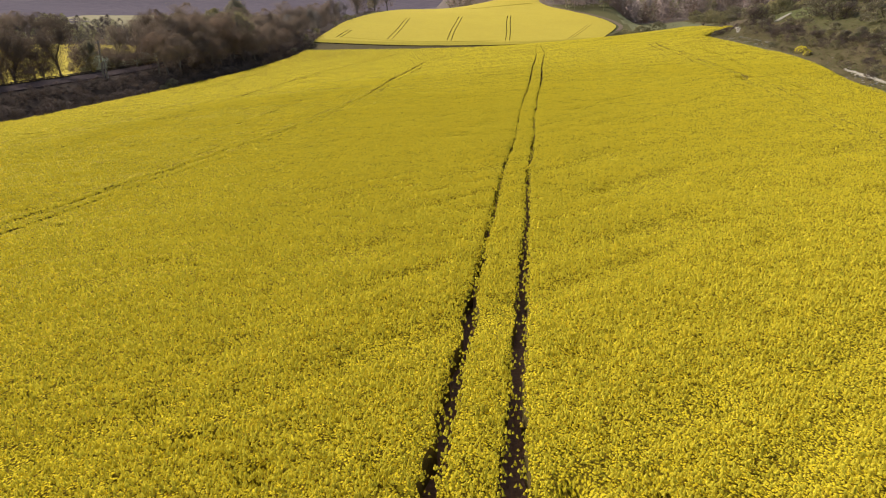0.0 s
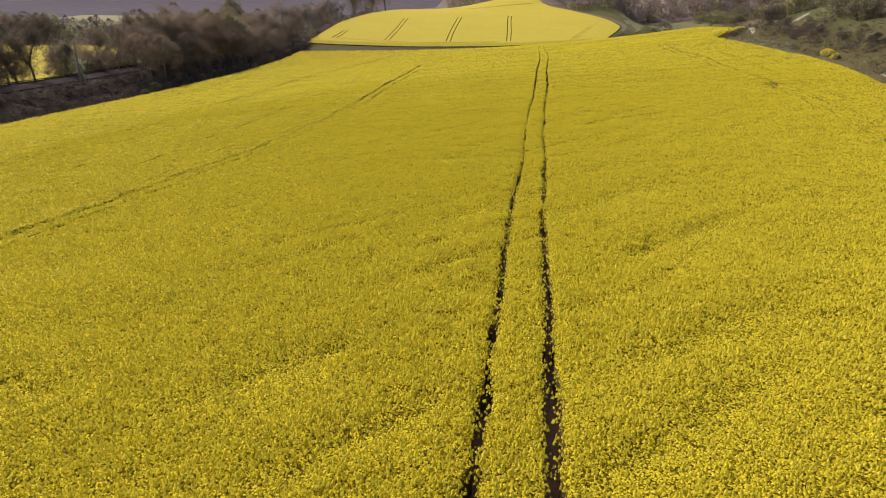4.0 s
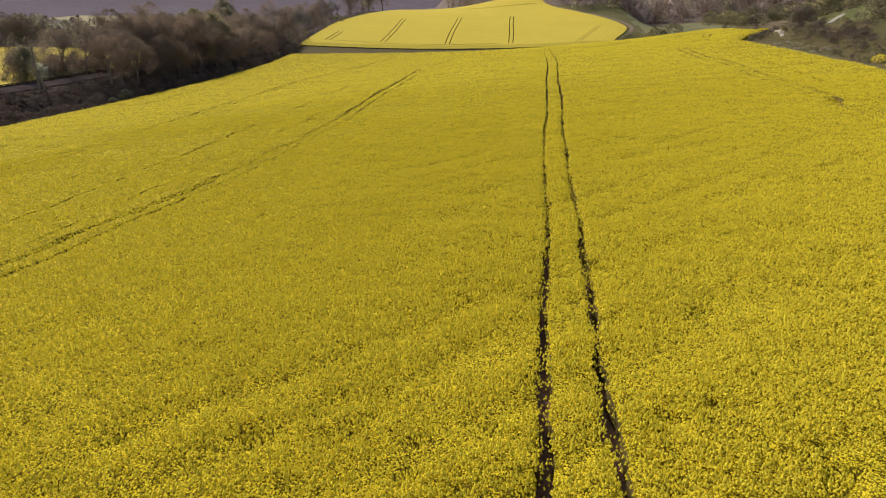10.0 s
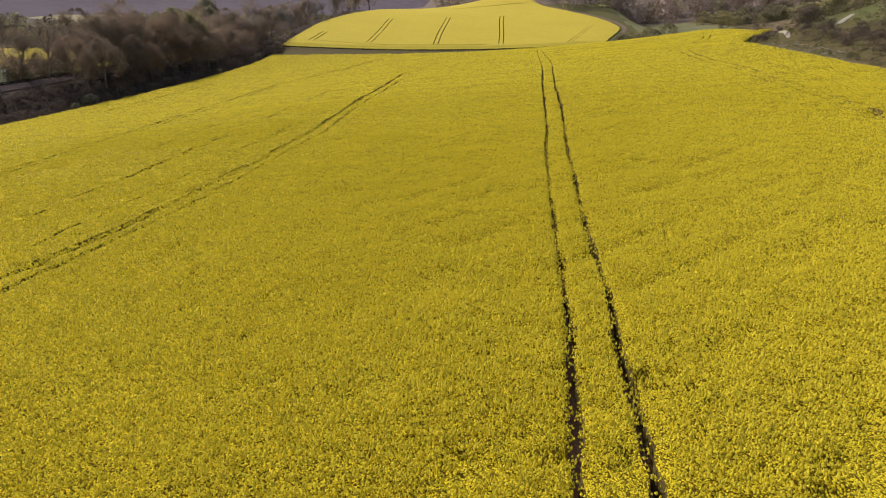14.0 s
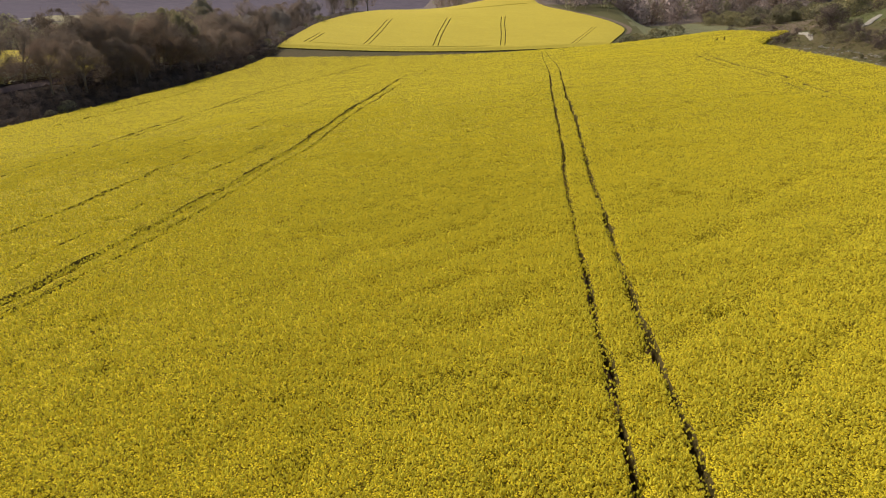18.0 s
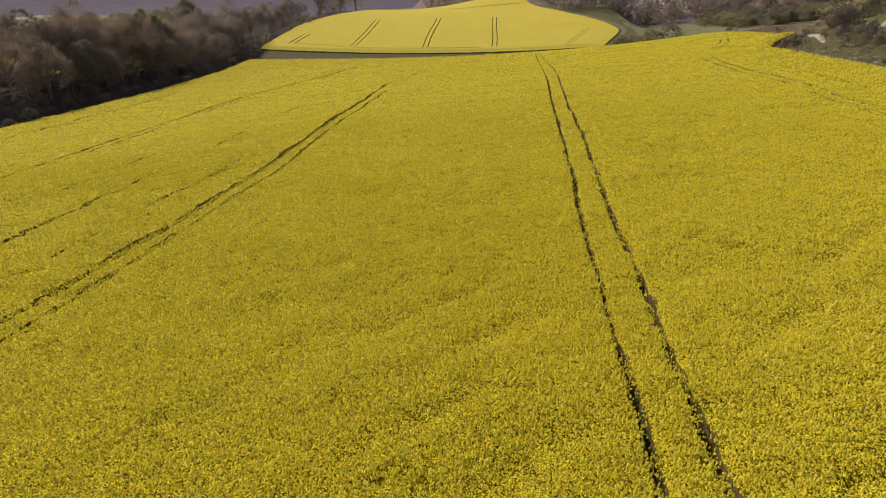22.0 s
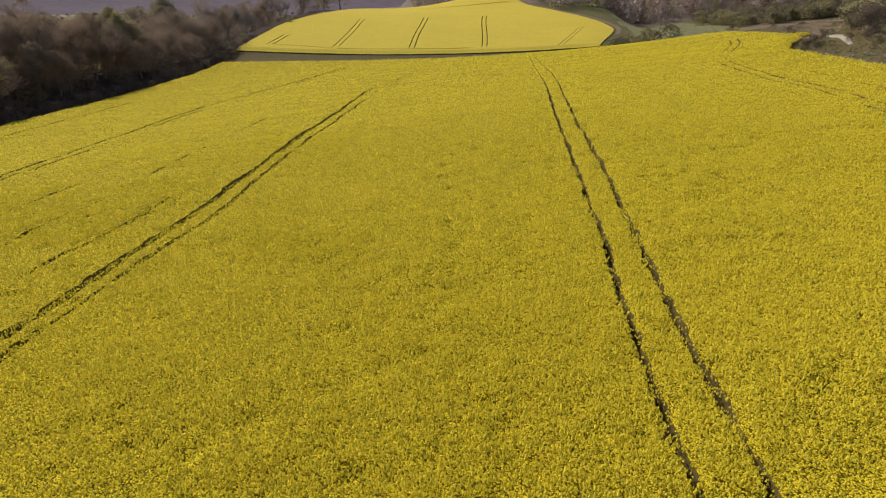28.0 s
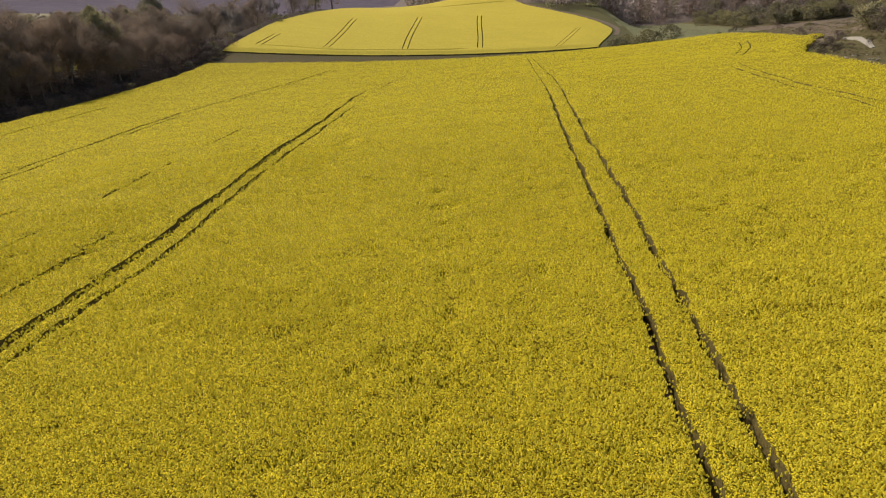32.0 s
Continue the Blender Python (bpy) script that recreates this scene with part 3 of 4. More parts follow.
def scatter(x0, x1, y0, y1, seed):
    g = np.random.default_rng(seed)
    xm, ym = np.meshgrid(np.linspace(x0, x1, 7), np.linspace(y0, y1, 7))
    most = HEADS * (14 / np.maximum(reach(xm, ym).min(), 12.0)) ** 1.56
    n = int((x1 - x0) * (y1 - y0) * most)
    x, y = g.uniform(x0, x1, n), g.uniform(y0, y1, n)
    keep = g.uniform(0, most, n) < HEADS * (14 / np.maximum(reach(x, y), 12.0)) ** 1.56
    keep &= (x > LEFT_EDGE + 0.2) & (x < right_edge(y) - 0.3) & (y < field_end(x) - 0.3)
    edge = np.full(n, 9.0)                                    # distance from the nearest wheeling
    sunk = np.zeros(n, bool)                                  # low late plants in the older, half-overgrown wheelings
    for i, (line, half) in enumerate(TRACKS):
        h = half(y)
        d = np.abs(x - line(y))
        edge = np.where(h > 0.03, np.minimum(edge, d - h), edge)
        stand = (h < 0.03) | (d > h - 0.02 - (0.24 - 0.12 * smooth01(16, 34, reach(x, y))) * g.uniform(0, 1, n) ** 2.2 + 0.35 * smooth01(25, 80, reach(x, y)) * head_size(x, y) + 0.10 * (vnoise(x * 2, y / 0.6, 61) - 0.5))
        sunk |= ~stand
        keep &= stand | ((g.uniform(0, 1, n) < 0.5) & (i not in MAIN))
    keep &= g.uniform(0, 1, n) > 0.22 * smooth01(0.45, 0.8, vnoise(x / 1.7, y / 1.3, 62)) + 0.62 * smooth01(0.42, 0.12, swath(x, y)) * smooth01(0.35, 0.7, vnoise(x / 21, y / 21, 63))
    keep &= g.uniform(0, 1, n) > 0.72 * bare(x, y)
    return x[keep], y[keep], edge[keep], sunk[keep]


for hn, (x0, x1, y0, y1) in enumerate([(-40, 36, -22, 8), (-12, 6, 8, 50), (-12, 6, 50, 105), (-30, -12, 8, 110), (6, 24, 8, 110), (-60, -30, 8, 130), (24, 54, 8, 130),
                                       (-20, 12, 105, 135), (-50, -20, 110, 150), (12, 54, 110, 160), (-50, 12, 135, 200), (-93, -50, 60, 200), (12, 72, 160, 230),
                                       (-93, -10, 200, 296), (-10, 72, 200, 300)]):
    px, py, edge, sunk = scatter(x0, x1, y0, y1, 500 + hn)
    g = np.random.default_rng(600 + hn)
    r = head_size(px, py) * g.uniform(0.7, 1.35, len(px))
    pz = crop_top(px, py) - 0.45 * smooth01(1.6, 0.0, right_edge(py) - px) + tussock(px, py) + g.normal(0, 0.058, len(px)) - 0.25 * bare(px, py)
    pz -= 0.5 * smooth01(0.16, -0.04, edge) * np.where(sunk, 0.5 + 0.55 * g.uniform(0, 1, len(px)), g.uniform(0, 1, len(px)) ** 1.2)      # the side of the stand flowers lower down
    co, fa, no = flower_heads(px, py, pz, r, np.minimum(r * g.uniform(1.7, 2.6, len(px)), 0.30), 700 + hn)
    me = mesh_np("rape_flowers", co, fa, [M_PETAL], None, True)
    flat = np.repeat(0.72 * smooth01(45, 105, reach(px, py)), 4)[:, None]     # normals turned upward far from the camera's path, to smooth the crop's grain
    no = no * (1 - flat) + np.array((0.0, 0.0, 1.0)) * flat
    me.normals_split_custom_set_from_vertices(no / np.linalg.norm(no, axis=1)[:, None])
    ob = new("rape_flowers", me)
    ob.parent = near_crop
    tagged(ob, kind="stuff")



def rape_clump(x0, y0, rx, ry, seed):
    """Self-sown rape on the margin: a low mound of stems under its own flowers."""
    clump = tagged(new("rape_clump"), "self-sown yellow rape flowering on the rough margin", "rape plants", "self-sown rape")
    u, v = np.meshgrid(np.linspace(-1, 1, 9), np.linspace(-1, 1, 9))
    d = np.sqrt(np.clip(1 - u * u / 2, 0, 1)), np.sqrt(np.clip(1 - v * v / 2, 0, 1))
    X, Y = x0 + rx * u * d[1], y0 + ry * v * d[0]
    full = np.clip(1 - ((X - x0) / rx) ** 2 - ((Y - y0) / ry) ** 2, 0, 1) ** 0.5
    Z = land(X, Y) + 0.15 + 0.75 * full
    co, fa, mi = heightfield(X, Y, Z, land(X, Y) - 0.2)
    part_np("stems", mesh_np("stems", co, fa, [M_UNDER, M_UNDER], mi, True), clump)
    g = np.random.default_rng(seed)
    n = int(70 * rx * ry)
    a, q = g.uniform(0, 6.283, n), np.sqrt(g.uniform(0, 1, n))
    px, py = x0 + rx * q * np.cos(a), y0 + ry * q * np.sin(a)
    pz = land(px, py) + 0.25 + 0.75 * np.sqrt(np.clip(1 - q * q, 0, 1)) + g.normal(0, 0.06, n)
    r = g.uniform(0.06, 0.11, n)
    co, fa, no = flower_heads(px, py, pz, r, 2.2 * r, seed)
    me = mesh_np("flowers", co, fa, [M_PETAL], None, True)
    me.normals_split_custom_set_from_vertices(no)
    tagged(part_np("flowers", me, clump), kind="stuff")


rape_clump(66.8, 236.5, 1.9, 2.4, 41)
rape_clump(56.4, 146.5, 1.0, 2.2, 42)
rape_clump(55.6, 141.0, 0.7, 1.1, 43)

# ---------------------------------------------------------------- the hillside rapeseed field
hill_crop = tagged(new("rapeseed_field"), "yellow rapeseed on a rounded hillside with paired wheel tracks", "crop field")


def hill_left(s):
    return -97 + 14 * smooth01(50, 140, s)


def hill_right(s):
    return 41 + 12.5 * smooth01(-6, 34, s) - 42 * smooth01(26, 150, s) - 26 * smooth01(150, 230, s)


hill_rows = np.concatenate([np.arange(0, 4, 1.0), np.arange(4, 12, 0.4), np.arange(12, 122, 1.5), np.arange(122, 150, 0.6), np.arange(150, 160, 1.5), np.arange(160, 235, 4)])
HILL_TRAMS = [(-88.7, 0.01, 9, 36, 0.22), (-64.4, -0.02, 8, 82, 0.17), (-35.9, -0.012, 6, 86, 0.20), (-6.7, -0.008, 5, 86, 0.20), (24.0, 0.38, 2, 40, 0.14)]
hb = [lambda s: hill_left(s)]
for x0, sl, s0, s1, half in HILL_TRAMS:
    for wheel in (-1.0, 1.0):
        for side in (-half, half):
            hb.append(lambda s, a=x0, k=sl, w=wheel, e=side, p=s0, q=s1: a + k * s + w + e * smooth01(p, p + 4, s) * (1 - smooth01(q - 6, q, s)) + 0.25 * np.sin(s * 0.08 + a))
hb.append(lambda s: hill_right(s))
for b in range(0, len(hb), 2):
    lo = np.clip(hb[b](hill_rows), hill_left(hill_rows), hill_right(hill_rows))
    hi = np.clip(hb[b + 1](hill_rows), hill_left(hill_rows), hill_right(hill_rows))
    n = int(max(2, math.ceil(np.median(hi - lo) / 2.0)))
    v = np.linspace(0, 1, n + 1)
    X = lo[:, None] + (hi - lo)[:, None] * v[None, :]
    S = np.repeat(hill_rows[:, None], n + 1, 1)
    Y = S + hill_foot(X)
    Z = land(X, Y) + CROP + 0.2 * (vnoise(X / 3, Y / 3, 71) - 0.5)
    Z = Z - 0.75 * np.maximum(smooth01(4.0, 0.0, S), smooth01(3.0, 0.0, hill_right(S) - X))     # rim lowered so its dark side stays a thin line in the camera's view
    Z = Z - 0.6 * smooth01(0.55, 0.2, np.abs(S - 6.0 - 4.5 * smooth01(-60, -86, X))) * (X < -12) * (X > -87)
    Z = Z - 0.9 * smooth01(1.6, 0.9, np.abs(S - 137 + 0.12 * (X + 45))) * (X > -46) * (X < 6)
    co, fa, mi = heightfield(X, Y, Z, land(X, Y) - 0.3)
    ob = part_np("crop_canopy", mesh_np("crop_canopy", co, fa, [M_FAR_CROP, M_UNDER], mi, True), hill_crop)
    tagged(ob, kind="stuff")

# pale farm track beside the hillside field
ts = np.arange(20.0, 190.0, 4.0)
tx = hill_right(ts)[:, None] + np.array([1.6, 2.4, 3.2, 4.0])[None, :]
ty = ts[:, None] + hill_foot(tx)
tz = land(tx, ty) + np.array([0.08, 0.14, 0.14, 0.08])[None, :]
co, fa, mi = heightfield(tx, ty, tz, tz - 0.6)
tagged(new("farm_track", mesh_np("farm_track", co, fa, [M_EARTH], None, True)), "worn brown farm track beside the hillside crop", "track", kind="structure")

# yellow field beyond the railway
X, Y = np.meshgrid(np.arange(-330, -121, 4.0), np.arange(110, 306, 4.0))
co, fa, mi = heightfield(X, Y, land(X, Y) + CROP + 2.0 * smooth01(-124, -180, X) + 0.2 * vnoise(X / 4, Y / 4, 72), land(X, Y) - 0.3)
tagged(new("rapeseed_field", mesh_np("rapeseed_field", co, fa, [M_FAR_CROP, M_UNDER], mi, True)), "yellow rapeseed seen between trees beyond the railway bank", "crop field")


# ---------------------------------------------------------------- trees and bushes
def tube(verts, faces, p, q, r0, r1, sides=5):
    p, q = Vector(p), Vector(q)
    d = (q - p).normalized()
    u = d.orthogonal().normalized()
    w = d.cross(u)
    i = len(verts)
    for c, r in ((p, r0), (q, r1)):
        for k in range(sides):
            a = 6.2832 * k / sides
            verts.append(c + (u * math.cos(a) + w * math.sin(a)) * r)
    for k in range(sides):
        faces.append((i + k, i + (k + 1) % sides, i + sides + (k + 1) % sides, i + sides + k))


def quads_mesh(name, verts, faces, material, centre=None):
    co, fa = np.array([tuple(v) for v in verts]), np.array(faces)
    if centre is None:
        return mesh_np(name, co, fa, [material], None, False)
    # sprays face outward, so that the crown is lit as one rounded mass
    p = co[fa]
    flat = np.cross(p[:, 1] - p[:, 0], p[:, 2] - p[:, 0])
    flat /= np.linalg.norm(flat, axis=1)[:, None] + 1e-9
    out = p.mean(1) - np.array(centre)
    out /= np.linalg.norm(out, axis=1)[:, None] + 1e-9
    turned = (flat * out).sum(1) < 0
    fa = np.where(turned[:, None], fa[:, ::-1], fa)
    flat = np.where(turned[:, None], -flat, flat)
    no = 0.75 * out + 0.35 * flat
    no /= np.linalg.norm(no, axis=1)[:, None]
    me = mesh_np(name, co, fa, [material], None, True)
    vn = np.zeros_like(co)
    vn[fa.ravel()] = np.repeat(no, 4, 0)
    me.normals_split_custom_set_from_vertices(vn)
    return me


def tree_meshes(seed, height, width, twig_mat, leaf, multi=False):
    """Trunk with limbs, and a crown of fine twigs or leaf sprays round the limb ends."""
    rng = random.Random(seed)
    verts, faces, tips = [], [], []

    def grow(p, d, length, r, depth):
        q = p
        for s in range(3):
            nd = (d + Vector((rng.uniform(-1, 1), rng.uniform(-1, 1), rng.uniform(-0.3, 0.6))) * 0.16).normalized()
            e = q + nd * length / 3
            ra, rb = r * (1 - s * 0.2), r * (1 - (s + 1) * 0.2)
            tube(verts, faces, q, e, ra, rb, 6 if depth == 0 else 4)
            q, d = e, nd
            if depth > 0 or s > 0:
                tips.append((q, depth))
        if depth >= 2:
            return
        for k in range(rng.randint(4, 6) if depth else rng.randint(6, 8)):
            a = rng.uniform(0, 6.283)
            out = Vector((math.cos(a), math.sin(a), rng.uniform(0.15, 1.1))).normalized()
            nd = (d * 0.55 + out * 0.8).normalized()
            start = p.lerp(q, rng.uniform(0.45, 1.0)) if depth == 0 else q
            grow(start, nd, length * rng.uniform(0.5, 0.75), r * 0.45, depth + 1)

    if multi:
        for k in range(5):
            a = rng.uniform(0, 6.283)
            grow(Vector((0, 0, -0.2)), Vector((0.45 * math.cos(a), 0.45 * math.sin(a), 1)).normalized(), height * 0.42, height * 0.012, 1)
    else:
        grow(Vector((0, 0, -0.3)), Vector((rng.uniform(-.08, .08), rng.uniform(-.08, .08), 1)), height * 0.42, height * 0.02, 0)
    zmax = max(v.z for v in verts)
    rmax = max(math.hypot(v.x, v.y) for v in verts)
    sz, sr = height * 0.95 / zmax, width * 0.47 / rmax
    verts = [Vector((v.x * sr, v.y * sr, v.z * sz)) for v in verts]
    tips = [(Vector((t.x * sr, t.y * sr, t.z * sz)), dp) for t, dp in tips]
    trunk = quads_mesh("trunk", verts, faces, M_BARK_DARK if twig_mat in (M_TWIG_DARK, M_BRAMBLE) else M_BARK)
    cv, cf = [], []
    tips = [t for t, dp in tips if dp >= 1]
    count = 640 if multi else 9000 if leaf else 8000
    low = 0.06 if multi else 0.2
    lobes = [(rng.uniform(0, 6.283), rng.uniform(0, 1)) for k in range(13)]
    for k in range(count):
        if rng.random() < 0.5:
            t = rng.choice(tips)
            c = t + Vector((rng.gauss(0, 1), rng.gauss(0, 1), rng.gauss(0, 0.8))) * (height * (0.03 if leaf else 0.045))
        else:
            a, f = rng.choice(lobes)
            a += rng.gauss(0, 0.45)
            f = min(1, max(0, f + rng.gauss(0, 0.16)))
            rad = width * 0.5 * (math.sin(math.pi * (0.18 + 0.8 * f)) ** 0.7) * rng.uniform(0.35, 1.0) ** 0.6
            c = Vector((rad * math.cos(a), rad * math.sin(a), height * (low + (0.97 - low) * f)))
        if c.z < 0.2:
            continue
        d = Vector((rng.uniform(-1, 1), rng.uniform(-1, 1), rng.uniform(-0.3, 1.2))).normalized()
        u = d.orthogonal().normalized()
        if leaf:
            s = rng.uniform(0.11, 0.23) * (1.05 if multi else (height / 12) ** 0.5)
            w = d.cross(u)
            i = len(cv)
            cv += [c - u * s, c - w * s * 0.7, c + u * s, c + w * s * 0.7]
        else:
            ln, wd = rng.uniform(0.35, 0.9) * (height / 14) ** 0.6, rng.uniform(0.03, 0.06) if multi else rng.uniform(0.016, 0.034)
            i = len(cv)
            cv += [c - u * wd, c + u * wd, c + d * ln + u * wd * 0.3, c + d * ln - u * wd * 0.3]
        cf.append((i, i + 1, i + 2, i + 3))
    return trunk, quads_mesh("crown", cv, cf, twig_mat, (0, 0, height * 0.42))


def plant(name, label, category, meshes, x, y, size, turn, group=""):
    ob = new(name)
    ob.matrix_basis = pose(x, y, float(land(x, y)), 0, 0, turn) @ Matrix.Diagonal((size, size, size * (0.78 if category == "bush" else 1.0), 1))
    for child, me in zip(("trunk", "crown"), meshes):
        o = new(child, me)
        o.parent = ob
    return tagged(ob, label, category, group)


TREES = {
    "bare": [tree_meshes(11, 15, 14, M_TWIG, False), tree_meshes(12, 16, 13, M_TWIG, False), tree_meshes(13, 13, 13, M_TWIG, False)],
    "brown": [tree_meshes(14, 14, 14, M_TWIG_DARK, False), tree_meshes(15, 13, 14, M_TWIG_DARK, False)],
    "red": [tree_meshes(21, 14, 13, M_TWIG_RED, False), tree_meshes(22, 12, 12, M_TWIG_RED, False)],
    "grey": [tree_meshes(31, 9, 9, M_TWIG_GREY, False, True), tree_meshes(32, 14, 9, M_TWIG_GREY, False)],
    "green": [tree_meshes(41, 14, 10, M_LEAF_OLIVE, True), tree_meshes(42, 16, 11, M_LEAF_OLIVE, True), tree_meshes(43, 12, 10, M_LEAF, True)],
    "dark": [tree_meshes(51, 13, 11, M_LEAF_DARK, True), tree_meshes(52, 17, 10, M_LEAF_DARK, True)],
    "blossom": [tree_meshes(55, 9, 8, M_BLOSSOM, True)],
}
BUSHES = {
    "bare": [tree_meshes(61, 4, 5, M_BRAMBLE, False, True), tree_meshes(62, 4.5, 5.5, M_BRAMBLE, False, True)],
    "green": [tree_meshes(71, 4, 4.5, M_LEAF_OLIVE, True, True), tree_meshes(72, 3.5, 4.5, M_LEAF, True, True)],
    "dark": [tree_meshes(81, 4, 5, M_LEAF_DARK, True, True)],
    "blossom": [tree_meshes(91, 5, 5, M_BLOSSOM, True, True)],
}
TREE_WORDS = {"brown": "dark brown round-crowned leafless tree beside a railway", "bare": "leafless brown spring tree with fine twigs in a hedgerow", "red": "reddish budding tree with fine bare twigs in a hedgerow",
              "grey": "pale grey leafless tree with dense twigs in a hedgerow", "green": "tree in fresh green young leaf in a hedgerow",
              "dark": "dark ivy-clad evergreen tree in a hedgerow", "blossom": "pale yellow-green tree in spring blossom beside a hedgerow"}
BUSH_WORDS = {"bare": "bare brown bramble bush on rough ground", "green": "olive green scrub bush on rough ground",
              "dark": "dark evergreen bush on rough ground", "blossom": "bush in white spring blossom on rough ground"}
rng = random.Random(5)


def tree_at(sort, x, y, size=1.0, group="hedgerow trees"):
    plant("hedgerow_tree", TREE_WORDS[sort], "tree", rng.choice(TREES[sort]), x, y, size * rng.uniform(0.9, 1.1), rng.uniform(0, 360), group)


def scrub_free(x, y):
    """Clear of scrub: the camera's sight lane to the chalk path, and the turf."""
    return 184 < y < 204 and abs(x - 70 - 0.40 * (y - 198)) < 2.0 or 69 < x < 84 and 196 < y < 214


def bush_at(sort, x, y, size=1.0, group="scrub bushes"):
    if scrub_free(x, y):
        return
    plant("bush", BUSH_WORDS[sort], "bush", rng.choice(BUSHES[sort]), x, y, size * rng.uniform(0.8, 1.2), rng.uniform(0, 360), group)


DISTANT = []


def far_bush(sort, x, y, size=1.0):
    """A bush that stays far off; all of them are joined into one sheet of scrub below."""
    if scrub_free(x, y):
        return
    size *= rng.uniform(0.8, 1.2)
    DISTANT.append((rng.choice(BUSHES[sort]), pose(x, y, float(land(x, y)), 0, 0, rng.uniform(0, 360)) @ Matrix.Diagonal((size, size, size * 0.78, 1))))


# hedgerow along the west side of the field, thin in the south and dense in the north
y = 186.0
while y < 330:
    x = -103.5 + rng.uniform(-2.5, 2.0) - 4 * float(smooth01(290, 330, y))
    sort = rng.choices(["bare", "red", "brown", "grey"], [5, 4, 2, 0.3])[0]
    tree_at(sort, x, y, rng.uniform(0.56, 0.84))
    if rng.random() < 0.8:
        tree_at(rng.choice(["bare", "red", "bare"]), x - rng.uniform(5, 12), y + rng.uniform(-3, 3), rng.uniform(0.7, 0.95))
    y += rng.uniform(3.6, 6.2)
y = 92.0
while y < 330:
    bush_at(rng.choices(["bare", "green", "dark"], [8, 0.25, 0.4])[0], -96.6 + rng.uniform(-1.5, 1.2), y, rng.uniform(0.55, 1.0))
    if rng.random() < 0.85:
        far_bush("bare", -100.5 + rng.uniform(-3, 1.5), y + 1.5, rng.uniform(0.6, 1.0 + 0.8 * float(smooth01(170, 200, y))))
    y += rng.uniform(2.0, 3.4)
for k in range(170):
    yy = rng.uniform(92, 205)
    far_bush("bare", LEFT_EDGE - 1.6 - 12.0 * rng.random(), yy, rng.uniform(0.2, 0.42))
# trees on the far side of the railway
for x, y, sort, size in [(-116, 108, "brown", 1.0), (-117, 117, "brown", 1.05), (-116, 126, "brown", 1.1), (-122, 122, "brown", 1.1), (-117, 135, "brown", 1.1), (-122, 140, "brown", 1.1),
                         (-118, 147, "brown", 1.05), (-116.7, 162.6, "brown", 0.98), (-119, 158, "brown", 0.9), (-123, 150, "brown", 1.05), (-126, 158, "brown", 1.0), (-127, 166, "brown", 0.9), (-124, 146, "brown", 1.1), (-115.5, 210, "brown", 1.3), (-113, 228, "bare", 1.05), (-114, 236, "brown", 1.1), (-111, 246, "bare", 0.94), (-112, 256, "red", 0.92),
                         (-106, 221, "bare", 0.95), (-105.5, 233, "red", 1.0), (-105, 244, "bare", 0.95), (-107, 264, "bare", 0.84),
                         (-124, 222, "bare", 1.05), (-121, 238, "red", 1.0), (-124, 250, "bare", 1.05), (-128, 275, "dark", 1.12),
                         (-126, 274, "bare", 1.15)]:
    tree_at(sort, x - 5 * (340 < y < 455) * (x > -115), y, size)
# along the hedge up to the hillside field
for x, y, sort, size in [(-110, 265, "green", 0.98), (-118, 295, "blossom", 1.0), (-128, 298, "bare", 1.05), (-116, 303, "bare", 1.15), (-118, 312, "bare", 1.0), (-126, 322, "bare", 1.0), (-116, 338, "grey", 0.8), (-122, 354, "bare", 1.2),
                         (-112, 352, "grey", 0.8), (-113, 366, "bare", 1.0), (-122, 376, "bare", 1.05), (-108, 372, "grey", 0.9), (-111, 388, "grey", 0.9), (-118, 396, "bare", 1.1),
                         (-107, 404, "bare", 0.95), (-113, 416, "bare", 1.1), (-104, 424, "grey", 1.0), (-110, 436, "grey", 1.0), (-101, 446, "bare", 1.0), (-108, 458, "bare", 1.1),
                         (-99, 468, "bare", 1.0)]:
    tree_at(sort, x - 5 * (340 < y < 455) * (x > -115), y, size)
# single trees in the valley
for x, y, sort, size in [(-104, 484, "green", 1.0), (-95, 492, "bare", 1.0), (-180, 434, "dark", 1.2), (-103, 353, "grey", 0.9),
                         (-218, 516, "dark", 1.75), (-230, 500, "green", 1.15), (-186, 420, "green", 1.1), (-196, 452, "dark", 1.0), (-222, 314, "brown", 1.1), (-232, 322, "brown", 1.2),
                         (-244, 330, "brown", 1.15), (-250, 322, "bare", 1.2), (-262, 332, "red", 1.1), (-150, 330, "green", 1.05), (-160, 352, "green", 0.95)]:
    tree_at(sort, x - 5 * (340 < y < 455) * (x > -115), y, size)
for k in range(34):
    tree_at(rng.choices(["bare", "red", "green", "grey"], [5, 3, 1.3, 1])[0], rng.uniform(-190, -126), rng.uniform(318, 520), rng.uniform(0.85, 1.15), "valley wood trees")
for k in range(17):
    far_bush("bare", -115.5 + rng.uniform(-1.5, 1), 106 + k * 3.1, rng.uniform(0.8, 1.2))
for k in range(12):
    far_bush(rng.choice(["blossom", "green", "bare"]), -115.2 + rng.uniform(-1, 1), 168 + k * 5 + rng.uniform(-2, 2), rng.uniform(0.8, 1.15))
tree_at("dark", -114.5, 172, 0.5)
bush_at("blossom", -116, 290, 1.5)
bush_at("blossom", -117, 300, 1.3)
for k in range(13):
    tree_at(rng.choice(["bare", "brown", "brown", "blossom"]), -120 + rng.uniform(-2.5, 1.5), 174 + k * 2.9 + rng.uniform(-1, 1), rng.uniform(0.5, 0.68))
for k in range(26):
    far_bush(rng.choice(["bare", "bare", "green", "blossom"]), -116 + rng.uniform(-2, 2), 176 + k * 5, rng.uniform(0.8, 1.4))
